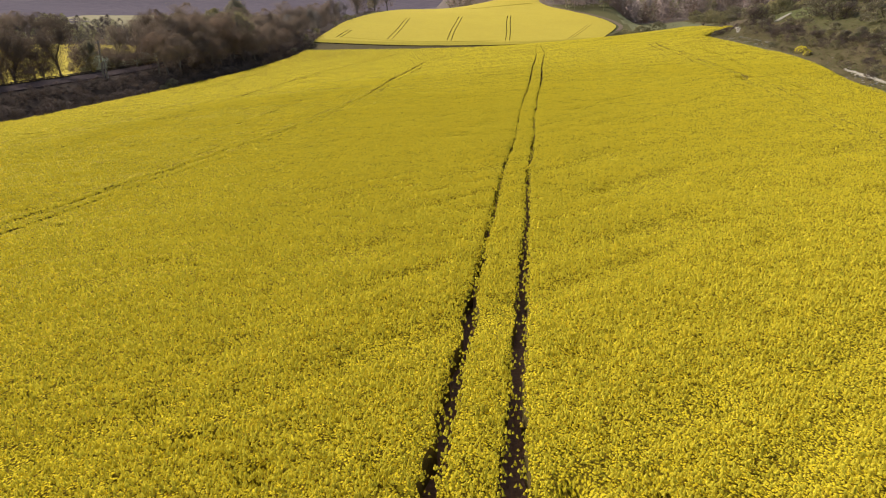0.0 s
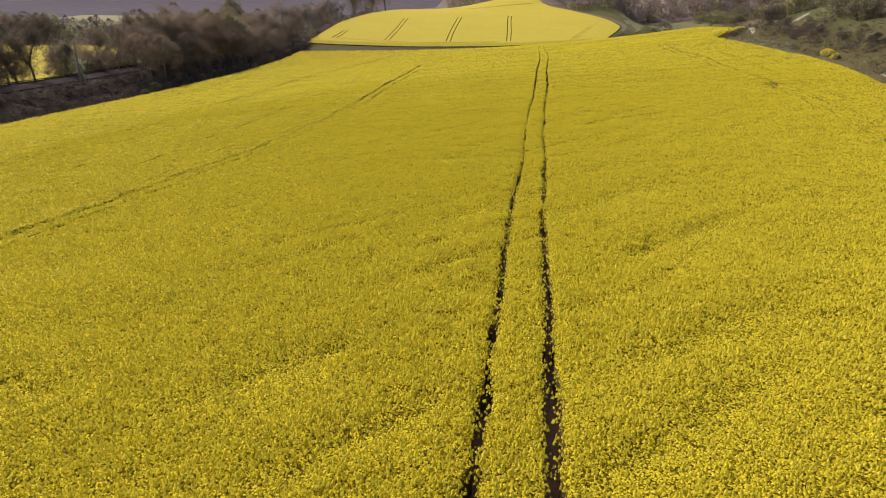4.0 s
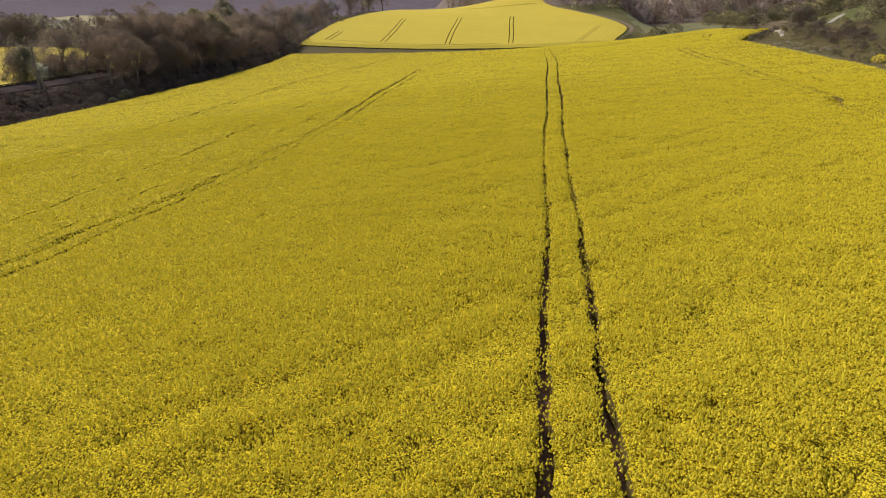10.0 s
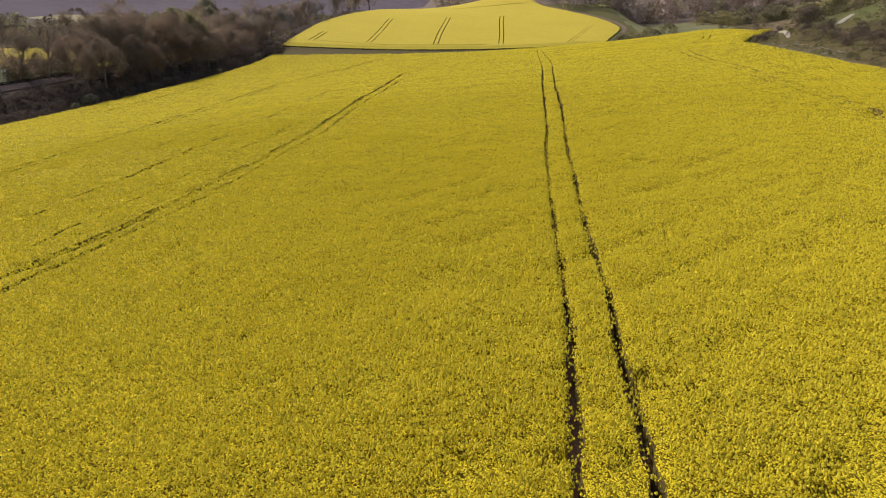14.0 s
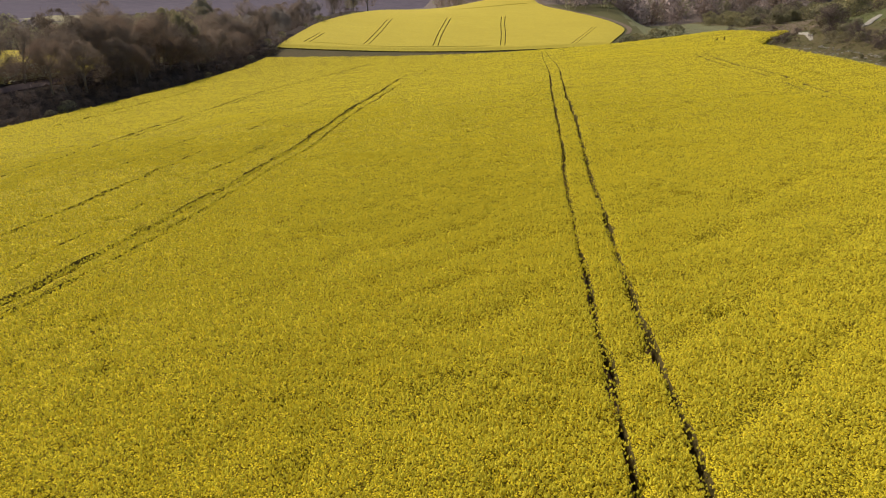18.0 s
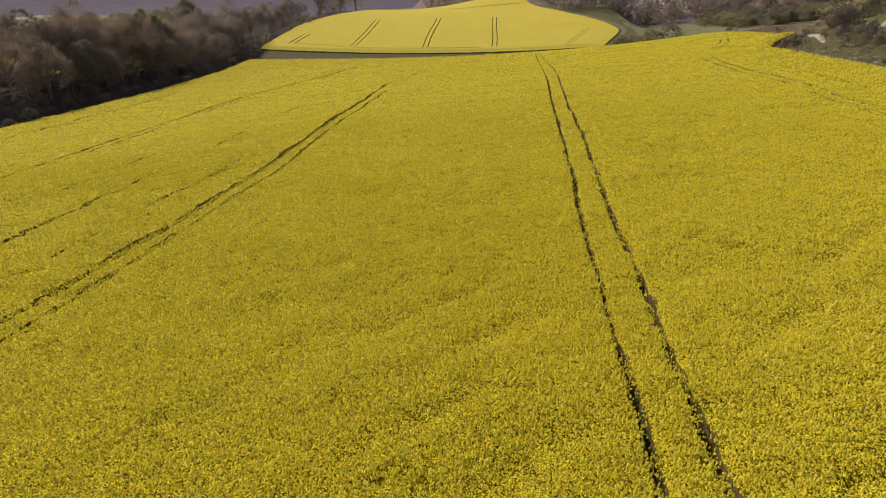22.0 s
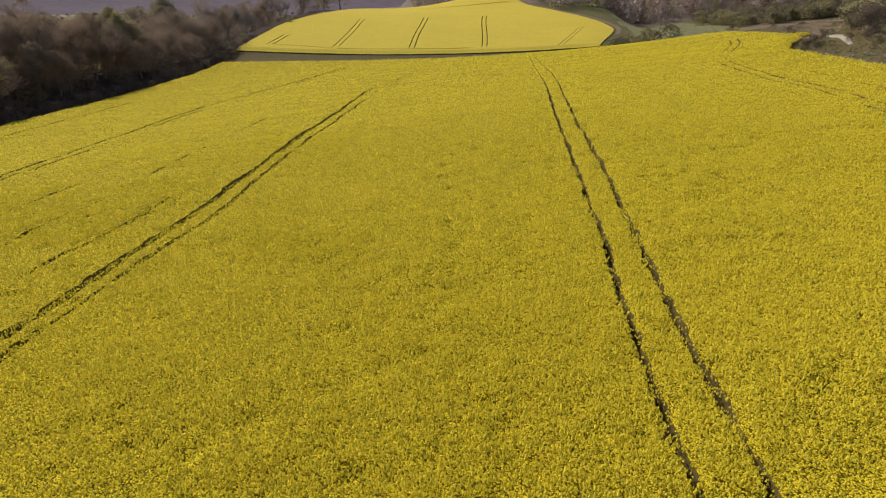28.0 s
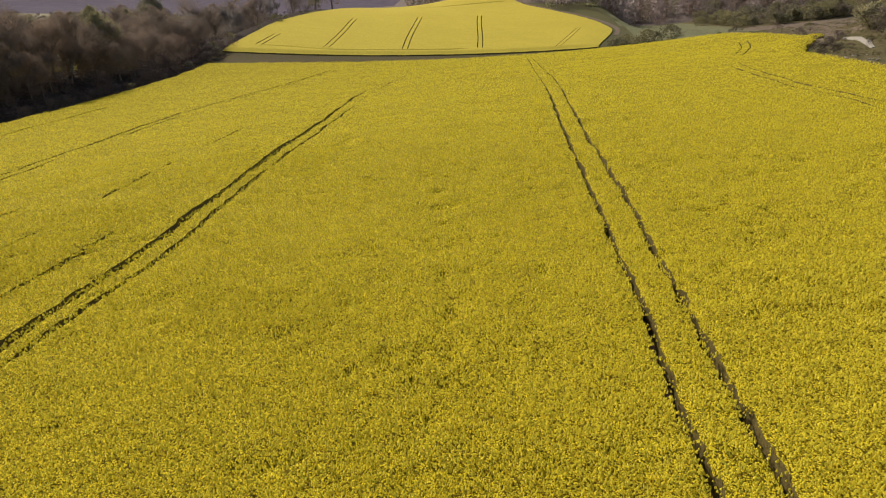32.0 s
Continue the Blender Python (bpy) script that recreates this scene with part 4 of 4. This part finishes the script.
for k in range(42):                                          # thicket between the railway and the valley field
    far_bush(rng.choice(["bare", "bare", "bare", "dark"]), -114.2 + rng.uniform(-1.2, 1.0), 182 + k * 2.6 + rng.uniform(-0.8, 0.8), rng.uniform(0.9, 1.4))
for k in range(14):
    yy = 322 + k * 9
    far_bush(rng.choice(["bare", "bare", "green"]), -100 + 10 * float(smooth01(318, 450, yy)) + rng.uniform(-3, -1), yy, rng.uniform(0.8, 1.3))

# scrub on the east bank: a brown band above the margin, thickets and single bushes on the grass above it
for k in range(62):
    yy = rng.uniform(105, 204)
    bush_at(rng.choices(["bare", "dark", "green"], [5, 1.5, 1.5])[0], float(right_edge(yy)) + rng.uniform(9.5, 15.5), yy, rng.uniform(0.4, 0.75))
for k in range(48):
    bush_at(rng.choices(["dark", "green", "bare"], [2, 1.5, 5])[0], rng.uniform(72, 97), rng.uniform(138, 186), rng.uniform(0.7, 1.35))
for k in range(50):
    yy = rng.uniform(70, 255)
    bush_at(rng.choices(["green", "bare", "dark"], [2, 4, 1.5])[0], float(right_edge(yy)) + rng.uniform(20, 70), yy, rng.uniform(0.5, 1.3))
for x, y, size in [(69.5, 217, 1.2), (72, 222, 1.6), (75, 215, 1.4), (78, 225, 1.5), (75, 231, 1.3), (81, 209, 1.2), (85, 217, 1.5), (82, 230, 1.5), (88, 226, 1.4), (79, 237, 1.3), (91, 236, 1.5), (86, 243, 1.4), (73, 226, 1.0)]:
    bush_at("green", x, y, size)
for k in range(30):
    yy = rng.uniform(203, 228)
    bush_at(rng.choice(["bare", "bare", "bare", "green"]), float(right_edge(yy)) + rng.uniform(0.8, 6), yy, rng.uniform(0.22, 0.42))
for k in range(30):
    f = k / 29
    far_bush(rng.choices(["green", "bare"], [4, 1])[0], 104 + 50 * f + rng.uniform(-3, 3), 432 - 42 * min(1, f * 3) + 8 * f + rng.uniform(-4, 4), rng.uniform(1.3, 1.9))
for k in range(46):
    far_bush(rng.choices(["green", "bare", "dark"], [4, 4, 1])[0], rng.uniform(78, 170), rng.uniform(275, 345), rng.uniform(0.5, 0.95))
for k in range(100):
    far_bush(rng.choices(["green", "bare", "dark"], [6, 2, 0.6])[0], 107 + 75 * rng.random() ** 1.3, rng.uniform(388, 470), rng.uniform(1.2, 2.1))
for x, y in [(49, 360), (52, 362), (55, 358), (53, 365), (58, 362), (63, 360), (68, 358), (61, 366), (47, 357)]:
    far_bush("green", x, y, 1.75)
for k in range(34):
    tree_at(rng.choices(["bare", "red", "green", "grey"], [4, 2, 2.5, 1])[0], rng.uniform(128, 270), rng.uniform(262, 480), rng.uniform(0.6, 0.95), "east slope trees")


for x, y, size in [(64.6, 203, 1.2), (66, 205.5, 1.4), (67, 209, 1.5), (67, 212, 1.3), (69, 218, 1.5)]:
    bush_at(rng.choice(["green", "green", "bare"]), x, y, size)
for k in range(26):
    far_bush(rng.choices(["dark", "bare", "green"], [4, 3, 2])[0], rng.uniform(73, 88), rng.uniform(150, 200), rng.uniform(0.9, 1.5))
for k in range(70):
    yy = rng.uniform(136, 204)
    far_bush(rng.choices(["bare", "dark", "green"], [5, 1, 1])[0], float(right_edge(yy)) + rng.uniform(6.5, 13.5), yy, rng.uniform(0.32, 0.55))
# low brown and olive scrub between the margin and the thickets
for k in range(330):
    yy = rng.uniform(92, 250)
    e = 3.0 + 34 * rng.random() ** 1.5
    if vnoise(yy / 14, e / 6, 77) > 0.42:
        far_bush(rng.choices(["bare", "green", "dark"], [6, 2.5, 0.7])[0], float(right_edge(yy)) + e, yy, rng.uniform(0.22, 0.5))


def join_distant():
    co, fa, mi, no, mats, n0 = [], [], [], [], [], 0
    for meshes, m in DISTANT:
        turn = np.array(m.to_3x3())
        for me in meshes[1:]:
            if me.materials[0] not in mats:
                mats.append(me.materials[0])
            p, f = np.zeros(len(me.vertices) * 3), np.zeros(len(me.loops), int)
            me.vertices.foreach_get("co", p)
            me.loops.foreach_get("vertex_index", f)
            co.append(p.reshape(-1, 3) @ turn.T + np.array(m.translation))
            fa.append(f.reshape(-1, 4) + n0)
            mi += [mats.index(me.materials[0])] * (len(f) // 4)
            n0 += len(p) // 3
    me = mesh_np("distant_scrub", np.concatenate(co), np.concatenate(fa), mats, mi)
    tagged(new("distant_scrub", me), "brown and olive scrub along the far field edges", "scrub", kind="stuff")


join_distant()


# ---------------------------------------------------------------- rough grass and low scrub on the banks
def tufts(name, label, seed, n, where, material, size):
    g = np.random.default_rng(seed)
    x, y = where(g, n)
    z = land(x, y)
    r = size * g.uniform(0.5, 1.5, len(x))
    co = np.zeros((len(x), 6, 3))
    turn = g.uniform(0, 6.283, len(x))
    for k in range(5):
        a = turn + k * 1.2566 + g.uniform(-0.5, 0.5, len(x))
        co[:, k] = np.stack([x + r * g.uniform(0.5, 1.2, len(x)) * np.cos(a), y + r * g.uniform(0.5, 1.2, len(x)) * np.sin(a), z + r * g.uniform(-0.2, 0.2, len(x))], -1)
    co[:, 5] = np.stack([x + 0.3 * r * g.normal(0, 1, len(x)), y + 0.3 * r * g.normal(0, 1, len(x)), z + r * g.uniform(0.10, 0.30, len(x))], -1)
    base = np.array([[0, 1, 5], [1, 2, 5], [2, 3, 5], [3, 4, 5], [4, 0, 5]])
    fa = (np.arange(len(x))[:, None, None] * 6 + base[None]).reshape(-1, 3)
    me = mesh_np(name, co.reshape(-1, 3), fa, [material], None, True)
    no = np.tile((0.0, 0.0, 1.0), (len(x) * 6, 1)) + 0.5 * g.normal(0, 1, (len(x) * 6, 3)) * (0.8, 0.8, 0.2)
    me.normals_split_custom_set_from_vertices(no / np.linalg.norm(no, axis=1)[:, None])
    tagged(new(name, me), label, "rough grass", kind="stuff")


def east_bank(g, n):
    y = g.uniform(60, 300, n)
    return right_edge(y) + 1.0 + 75 * g.uniform(0, 1, n) ** 1.8, y


def west_bank(g, n):
    y = g.uniform(85, 325, n)
    return LEFT_EDGE - 0.8 - 18.0 * g.uniform(0, 1, n) ** 1.2, y


def west_verge(g, n):
    y = g.uniform(150, 300, n)
    return LEFT_EDGE - 0.3 - 2.6 * g.uniform(0, 1, n) ** 1.3, y


def fence_side(g, n):
    y = g.uniform(90, 262, n)
    return -112.6 + 1.5 * np.sin(y / 60) + g.normal(0, 0.35, n), y


def hollow(g, n):
    x = g.uniform(-100, 60, n)
    return x, field_end(x) + 1 + (hill_foot(x) - field_end(x) - 2) * g.uniform(0, 1, n)


def meadow(g, n):
    return g.uniform(58, 170, n), g.uniform(300, 490, n)


M_TUFT = mat("dry_grass_tufts", [(0.131, 0.101, 0.0484), (0.157, 0.123, 0.0619), (0.106, 0.0889, 0.0368)], (0.05, 0.6), 0.95, 0, translucent=0.25)
M_TUFT_GREEN = mat("green_grass_tufts", [(0.117, 0.119, 0.041), (0.144, 0.141, 0.0497), (0.097, 0.0955, 0.0367)], (0.05, 0.6), 0.95, 0, translucent=0.25)
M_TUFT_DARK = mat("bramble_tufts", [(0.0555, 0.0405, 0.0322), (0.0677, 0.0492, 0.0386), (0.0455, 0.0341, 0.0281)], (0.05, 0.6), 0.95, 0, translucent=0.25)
tufts("dry_grass", "dry brown grass tufts on the east bank", 801, 26000, east_bank, M_TUFT, 0.24)
tufts("green_grass", "green grass tufts on the east bank", 802, 24000, east_bank, M_TUFT_GREEN, 0.25)
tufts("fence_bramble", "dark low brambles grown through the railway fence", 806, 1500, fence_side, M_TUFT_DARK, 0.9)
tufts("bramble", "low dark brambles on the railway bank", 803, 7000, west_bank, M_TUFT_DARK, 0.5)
tufts("edge_grass", "dry grass strip between the hedge and the crop", 807, 3600, west_verge, M_TUFT, 0.26)
tufts("verge_grass", "dull grass in the hollow between the fields", 804, 6000, hollow, M_TUFT, 0.24)
tufts("meadow_grass", "pale meadow grass below the wood", 805, 4000, meadow, M_TUFT, 0.35)


# ---------------------------------------------------------------- far woods
def far_wood(seed, spots, sizes, mats, label):
    g = np.random.default_rng(seed)
    co, fa, mi, soft = [], [], [], []
    n0 = 0
    per = 300
    for (x, y), h in zip(spots, sizes):
        z = float(land(x, y))
        t = g.uniform(0, 1, per)
        ang, rad = g.uniform(0, 6.283, per), np.sqrt(g.uniform(0, 1, per))
        prof = np.sin(np.clip(0.12 + 0.88 * t, 0, 1) * 3.14) ** 0.6 * h * 0.30
        c = np.stack([x + prof * rad * np.cos(ang), y + prof * rad * np.sin(ang), z + h * (0.12 + 0.88 * t)], -1)
        a, b = g.normal(0, 1, (per, 3)), g.normal(0, 1, (per, 3))
        sc = h * g.uniform(0.013, 0.030, per)[:, None]
        tri = np.stack([c + a * sc, c + b * sc, c - (a + b) * sc * 0.6], 1)
        stem = np.array([[[x - 0.13, y, z - 0.4], [x + 0.13, y, z - 0.4], [x, y, z + h * 0.8]], [[x, y - 0.13, z - 0.4], [x, y + 0.13, z - 0.4], [x, y, z + h * 0.8]]])
        tri = np.concatenate([tri, stem])
        co.append(tri.reshape(-1, 3))
        soft.append(np.array((0.0, 0.0, 1.0)) + 0.2 * (tri.reshape(-1, 3) - (x, y, z + h * 0.5)) / h)
        fa.append(n0 + np.arange(len(tri) * 3).reshape(-1, 3))
        mi += [int(g.integers(0, len(mats)))] * len(tri)
        n0 += len(tri) * 3
    me = mesh_np("far_woodland", np.concatenate(co), np.concatenate(fa), mats, mi, True)
    no = np.concatenate(soft)
    me.normals_split_custom_set_from_vertices(no / (np.linalg.norm(no, axis=1)[:, None] + 1e-9))
    tagged(new("far_woodland", me), label, "woodland", kind="stuff")


spots = [(rng.uniform(60, 420), rng.uniform(500, 760)) for k in range(760)] + [(rng.uniform(60, 300), rng.uniform(496, 600)) for k in range(420)] + [(rng.uniform(-60, 80), rng.uniform(560, 800)) for k in range(260)] + [(rng.uniform(30, 80) - 0.25 * k, 455 + k + rng.uniform(-8, 8)) for k in range(0, 100)]
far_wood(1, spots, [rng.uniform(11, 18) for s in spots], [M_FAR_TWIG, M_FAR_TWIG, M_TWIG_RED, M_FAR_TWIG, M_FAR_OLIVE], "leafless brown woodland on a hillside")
spots = [(rng.uniform(-560, -150), rng.uniform(270, 640)) for k in range(640)]
spots = [q for q in spots if abs(q[0] + 0.615 * q[1]) > 0.075 * q[1] or q[1] < 340]
spots += [(rng.uniform(-265, -128), rng.uniform(312, 345)) for k in range(230)]
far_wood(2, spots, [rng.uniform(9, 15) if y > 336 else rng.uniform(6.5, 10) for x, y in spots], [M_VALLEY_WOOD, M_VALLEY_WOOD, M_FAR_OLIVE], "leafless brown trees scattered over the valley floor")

# ---------------------------------------------------------------- railway bank, pole, houses
def ribbon(name, line, half, lift, material, label, category):
    pts = []
    for x, y in line:
        pts.append([(x - half, y), (x - half / 3, y), (x + half / 3, y), (x + half, y)])
    P = np.array(pts)
    z = land(P[..., 0], P[..., 1]) + lift
    z[:, 1:3] += 0.12
    co, fa, mi = heightfield(P[..., 0], P[..., 1], z, z - 0.5)
    return tagged(new(name, mesh_np(name, co, fa, [material])), label, category, kind="structure")


ribbon("railway_bed", [(-109.8 + 1.5 * math.sin(y / 60), y) for y in range(40, 300, 4)], 2.2, 0.25, M_ROAD, "grey-brown stone ballast bed along the bank", "railway bed")


def box(bm, x0, x1, y0, y1, z0, z1):
    r = bmesh.ops.create_cube(bm, size=1)
    bmesh.ops.scale(bm, vec=(x1 - x0, y1 - y0, z1 - z0), verts=r["verts"])
    bmesh.ops.translate(bm, vec=((x0 + x1) / 2, (y0 + y1) / 2, (z0 + z1) / 2), verts=r["verts"])
    return r["verts"]


def pipe(bm, p, q, r0, r1, seg=8):
    p, q = Vector(p), Vector(q)
    m = Matrix.Translation((p + q) / 2) @ (q - p).to_track_quat("Z", "Y").to_matrix().to_4x4()
    bmesh.ops.create_cone(bm, cap_ends=True, segments=seg, radius1=r0, radius2=r1, depth=(q - p).length, matrix=m)


def guard_fence():
    thing = tagged(new("rail_fence"), "dark low fence along the far side of the railway bed", "fence")
    line = [(-112.4 + 1.5 * math.sin(y / 60), float(y)) for y in range(96, 262, 3)]
    post = bpy.data.meshes.new("post")
    bm = bmesh.new()
    box(bm, -0.09, 0.09, -0.09, 0.09, -0.4, 0.75)
    bmesh.ops.bevel(bm, geom=bm.edges[:], offset=0.02, segments=1, affect="EDGES")
    bm.to_mesh(post)
    bm.free()
    post.materials.append(M_IRON)
    for (x, y), (x2, y2) in zip(line, line[1:]):
        o = new("post", post)
        o.parent = thing
        o.location = (x, y, float(land(x, y)))
        for lift in (0.35, 0.65):
            bm = bmesh.new()
            a, b = Vector((x, y, float(land(x, y)) + lift)), Vector((x2, y2, float(land(x2, y2)) + lift))
            pipe(bm, a, b, 0.10, 0.10, 6)
            part("rail", bm, M_IRON, thing)


guard_fence()


def utility_pole(x, y, lean):
    thing = tagged(new("utility_pole"), "weathered wooden line pole with a short propping post", "pole")
    thing.matrix_basis = pose(x, y, float(land(x, y)), 0, lean, 0)
    bm = bmesh.new()
    pipe(bm, (0, 0, -0.6), (0, 0, 9.3), 0.27, 0.19, 10)
    part("shaft", bm, M_WOOD, thing)
    bm = bmesh.new()
    pipe(bm, (1.0, 0.2, -0.6), (0.55, 0.0, 4.2), 0.24, 0.2, 8)
    part("strut", bm, M_WOOD, thing)
    bm = bmesh.new()
    box(bm, -0.75, 0.75, -0.17, -0.07, 8.55, 8.68)
    bmesh.ops.bevel(bm, geom=bm.edges[:], offset=0.015, segments=1, affect="EDGES")
    arm = part("crossarm", bm, M_WOOD, thing)
    for k in (-0.6, -0.2, 0.25, 0.62):
        bm = bmesh.new()
        pipe(bm, (k, -0.12, 8.66), (k, -0.12, 8.80), 0.025, 0.025, 6)
        pipe(bm, (k, -0.12, 8.78), (k, -0.12, 8.93), 0.07, 0.045, 8)
        part("insulator", bm, M_CERAMIC, arm)
    bm = bmesh.new()
    box(bm, -0.22, 0.22, -0.21, -0.17, 3.9, 4.35)
    bmesh.ops.bevel(bm, geom=bm.edges[:], offset=0.008, segments=1, affect="EDGES")
    part("plate", bm, M_PLATE, thing, "faded yellow plate")
    return thing


utility_pole(-106.7, 164.8, 0.5)


def house(x, y, turn, w, d, h):
    thing = tagged(new("house"), "small white rendered house with a clay tile roof", "house", "valley houses")
    thing.matrix_basis = pose(x, y, float(land(x, y)), 0, 0, turn)
    bm = bmesh.new()
    box(bm, -w / 2, w / 2, -d / 2, d / 2, -0.5, h)
    vs = [bm.verts.new(p) for p in ((-w / 2, -d / 2, h), (-w / 2, d / 2, h), (-w / 2, 0, h + d * 0.36), (w / 2, -d / 2, h), (w / 2, d / 2, h), (w / 2, 0, h + d * 0.36))]
    bm.faces.new(vs[:3])
    bm.faces.new(vs[5:2:-1])
    part("wall", bm, M_PLASTER, thing)
    bm = bmesh.new()
    for s in (-1, 1):
        a = [(-w / 2 - 0.4, s * (d / 2 + 0.45), h - 0.25), (w / 2 + 0.4, s * (d / 2 + 0.45), h - 0.25), (w / 2 + 0.4, 0, h + d * 0.36 + 0.1), (-w / 2 - 0.4, 0, h + d * 0.36 + 0.1)]
        lo, hi = [bm.verts.new(p) for p in a], [bm.verts.new((p[0], p[1], p[2] + 0.18)) for p in a]
        for f in ((lo[3], lo[2], lo[1], lo[0]), tuple(hi), *[(lo[k], lo[(k + 1) % 4], hi[(k + 1) % 4], hi[k]) for k in range(4)]):
            bm.faces.new(f)
    bmesh.ops.recalc_face_normals(bm, faces=bm.faces[:])
    roof = part("roof", bm, M_TILE, thing)
    bm = bmesh.new()
    box(bm, w * 0.25, w * 0.25 + 0.7, -0.35, 0.35, h + d * 0.2, h + d * 0.36 + 1.2)
    part("chimney", bm, M_PLASTER, roof)
    for s in (-1, 1):
        for k in (-0.3, 0.0, 0.3):
            bm = bmesh.new()
            box(bm, k * w - 0.5, k * w + 0.5, s * d / 2 - 0.05, s * d / 2 + 0.05, 1.0, 2.3)
            win = part("window", bm, M_GLASS, thing)
            bm = bmesh.new()
            box(bm, k * w - 0.65, k * w + 0.65, s * (d / 2 + 0.06) - 0.08, s * (d / 2 + 0.06) + 0.08, 0.86, 0.98)
            part("sill", bm, M_PLASTER, win)


for hx, hy, ht in [(-268, 392, 20), (-258, 402, -15), (-282, 412, 40)]:
    house(hx, hy, ht, 8, 6, 2.8)


# ---------------------------------------------------------------- chalk scars and stones on the east bank
def chalk_patch(points, width, seed, label):
    """A worn strip of bare chalk draped on the slope along a short line."""
    line = [Vector((*p, 0)) for p in points]
    dense = [line[i].lerp(line[i + 1], k / 8) for i in range(len(line) - 1) for k in range(8)] + [line[-1]]
    X, Y = [], []
    for i, p in enumerate(dense):
        d = (dense[min(i + 1, len(dense) - 1)] - dense[max(i - 1, 0)]).normalized()
        s = Vector((-d.y, d.x, 0))
        t = i / (len(dense) - 1)
        w = width * (0.35 + 0.65 * math.sin(math.pi * min(1, max(0, t * 0.9 + 0.05)))) * (0.75 + 0.5 * float(vnoise(i * 0.45, seed, seed)))
        X.append([p.x + s.x * w * k for k in (-1, -0.5, 0, 0.5, 1)])
        Y.append([p.y + s.y * w * k for k in (-1, -0.5, 0, 0.5, 1)])
    X, Y = np.array(X), np.array(Y)
    Z = land(X, Y) + 0.10 + 0.25 * vnoise(X / 1.5, Y / 1.5, seed) * np.array([0, 1, 1, 1, 0])[None, :]
    co, fa, mi = heightfield(X, Y, Z, land(X, Y) - 0.3)
    tagged(new("chalk_scar", mesh_np("chalk_scar", co, fa, [M_CHALK], None, True)), label, "chalk scar")


chalk_patch([(67.6, 195.2), (70.2, 198.2), (73, 201.2)], 0.95, 3, "pale bare chalk path worn into the grassy bank")
chalk_patch([(59.2, 198.5), (61.5, 206), (63.2, 213), (64.6, 219)], 0.65, 4, "bare white chalk scar on the scrubby mound beside the crop")


chalk_patch([(49.2, 95), (50.6, 104), (51.7, 111), (52.6, 118)], 0.26, 5, "streak of white chalk rubble along the field margin")


def stone_mesh(seed):
    r = random.Random(seed)
    bm = bmesh.new()
    bmesh.ops.create_icosphere(bm, subdivisions=1, radius=0.3)
    for v in bm.verts:
        v.co *= r.uniform(0.7, 1.25)
        v.co.z *= 0.6
    me = bpy.data.meshes.new("chalk_stone")
    bm.to_mesh(me)
    bm.free()
    me.materials.append(M_CHALK)
    return me


STONES = [stone_mesh(k) for k in range(4)]
for k in range(210):
    yy = rng.choice([rng.gauss(107, 6), rng.uniform(158, 198), rng.uniform(158, 198), rng.uniform(84, 206)])
    xx = float(right_edge(yy)) + 3.2 + rng.gauss(0, 0.8)
    if k % 3 == 0:                                            # two thin lines of rubble along the bank
        yy = rng.uniform(142, 190)
        xx = (57.2 if yy > 165 else 54.4) + rng.gauss(0, 0.25)
    o = new("chalk_stone", rng.choice(STONES))
    s = rng.uniform(0.25, 0.85)
    o.matrix_basis = pose(xx, yy, float(land(xx, yy)) + 0.05 * s, 0, 0, rng.uniform(0, 360)) @ Matrix.Diagonal((s * 1.3, s, s, 1))
    tagged(o, "weathered white chalk stone lying along the field margin", "stone", "field margin stones")
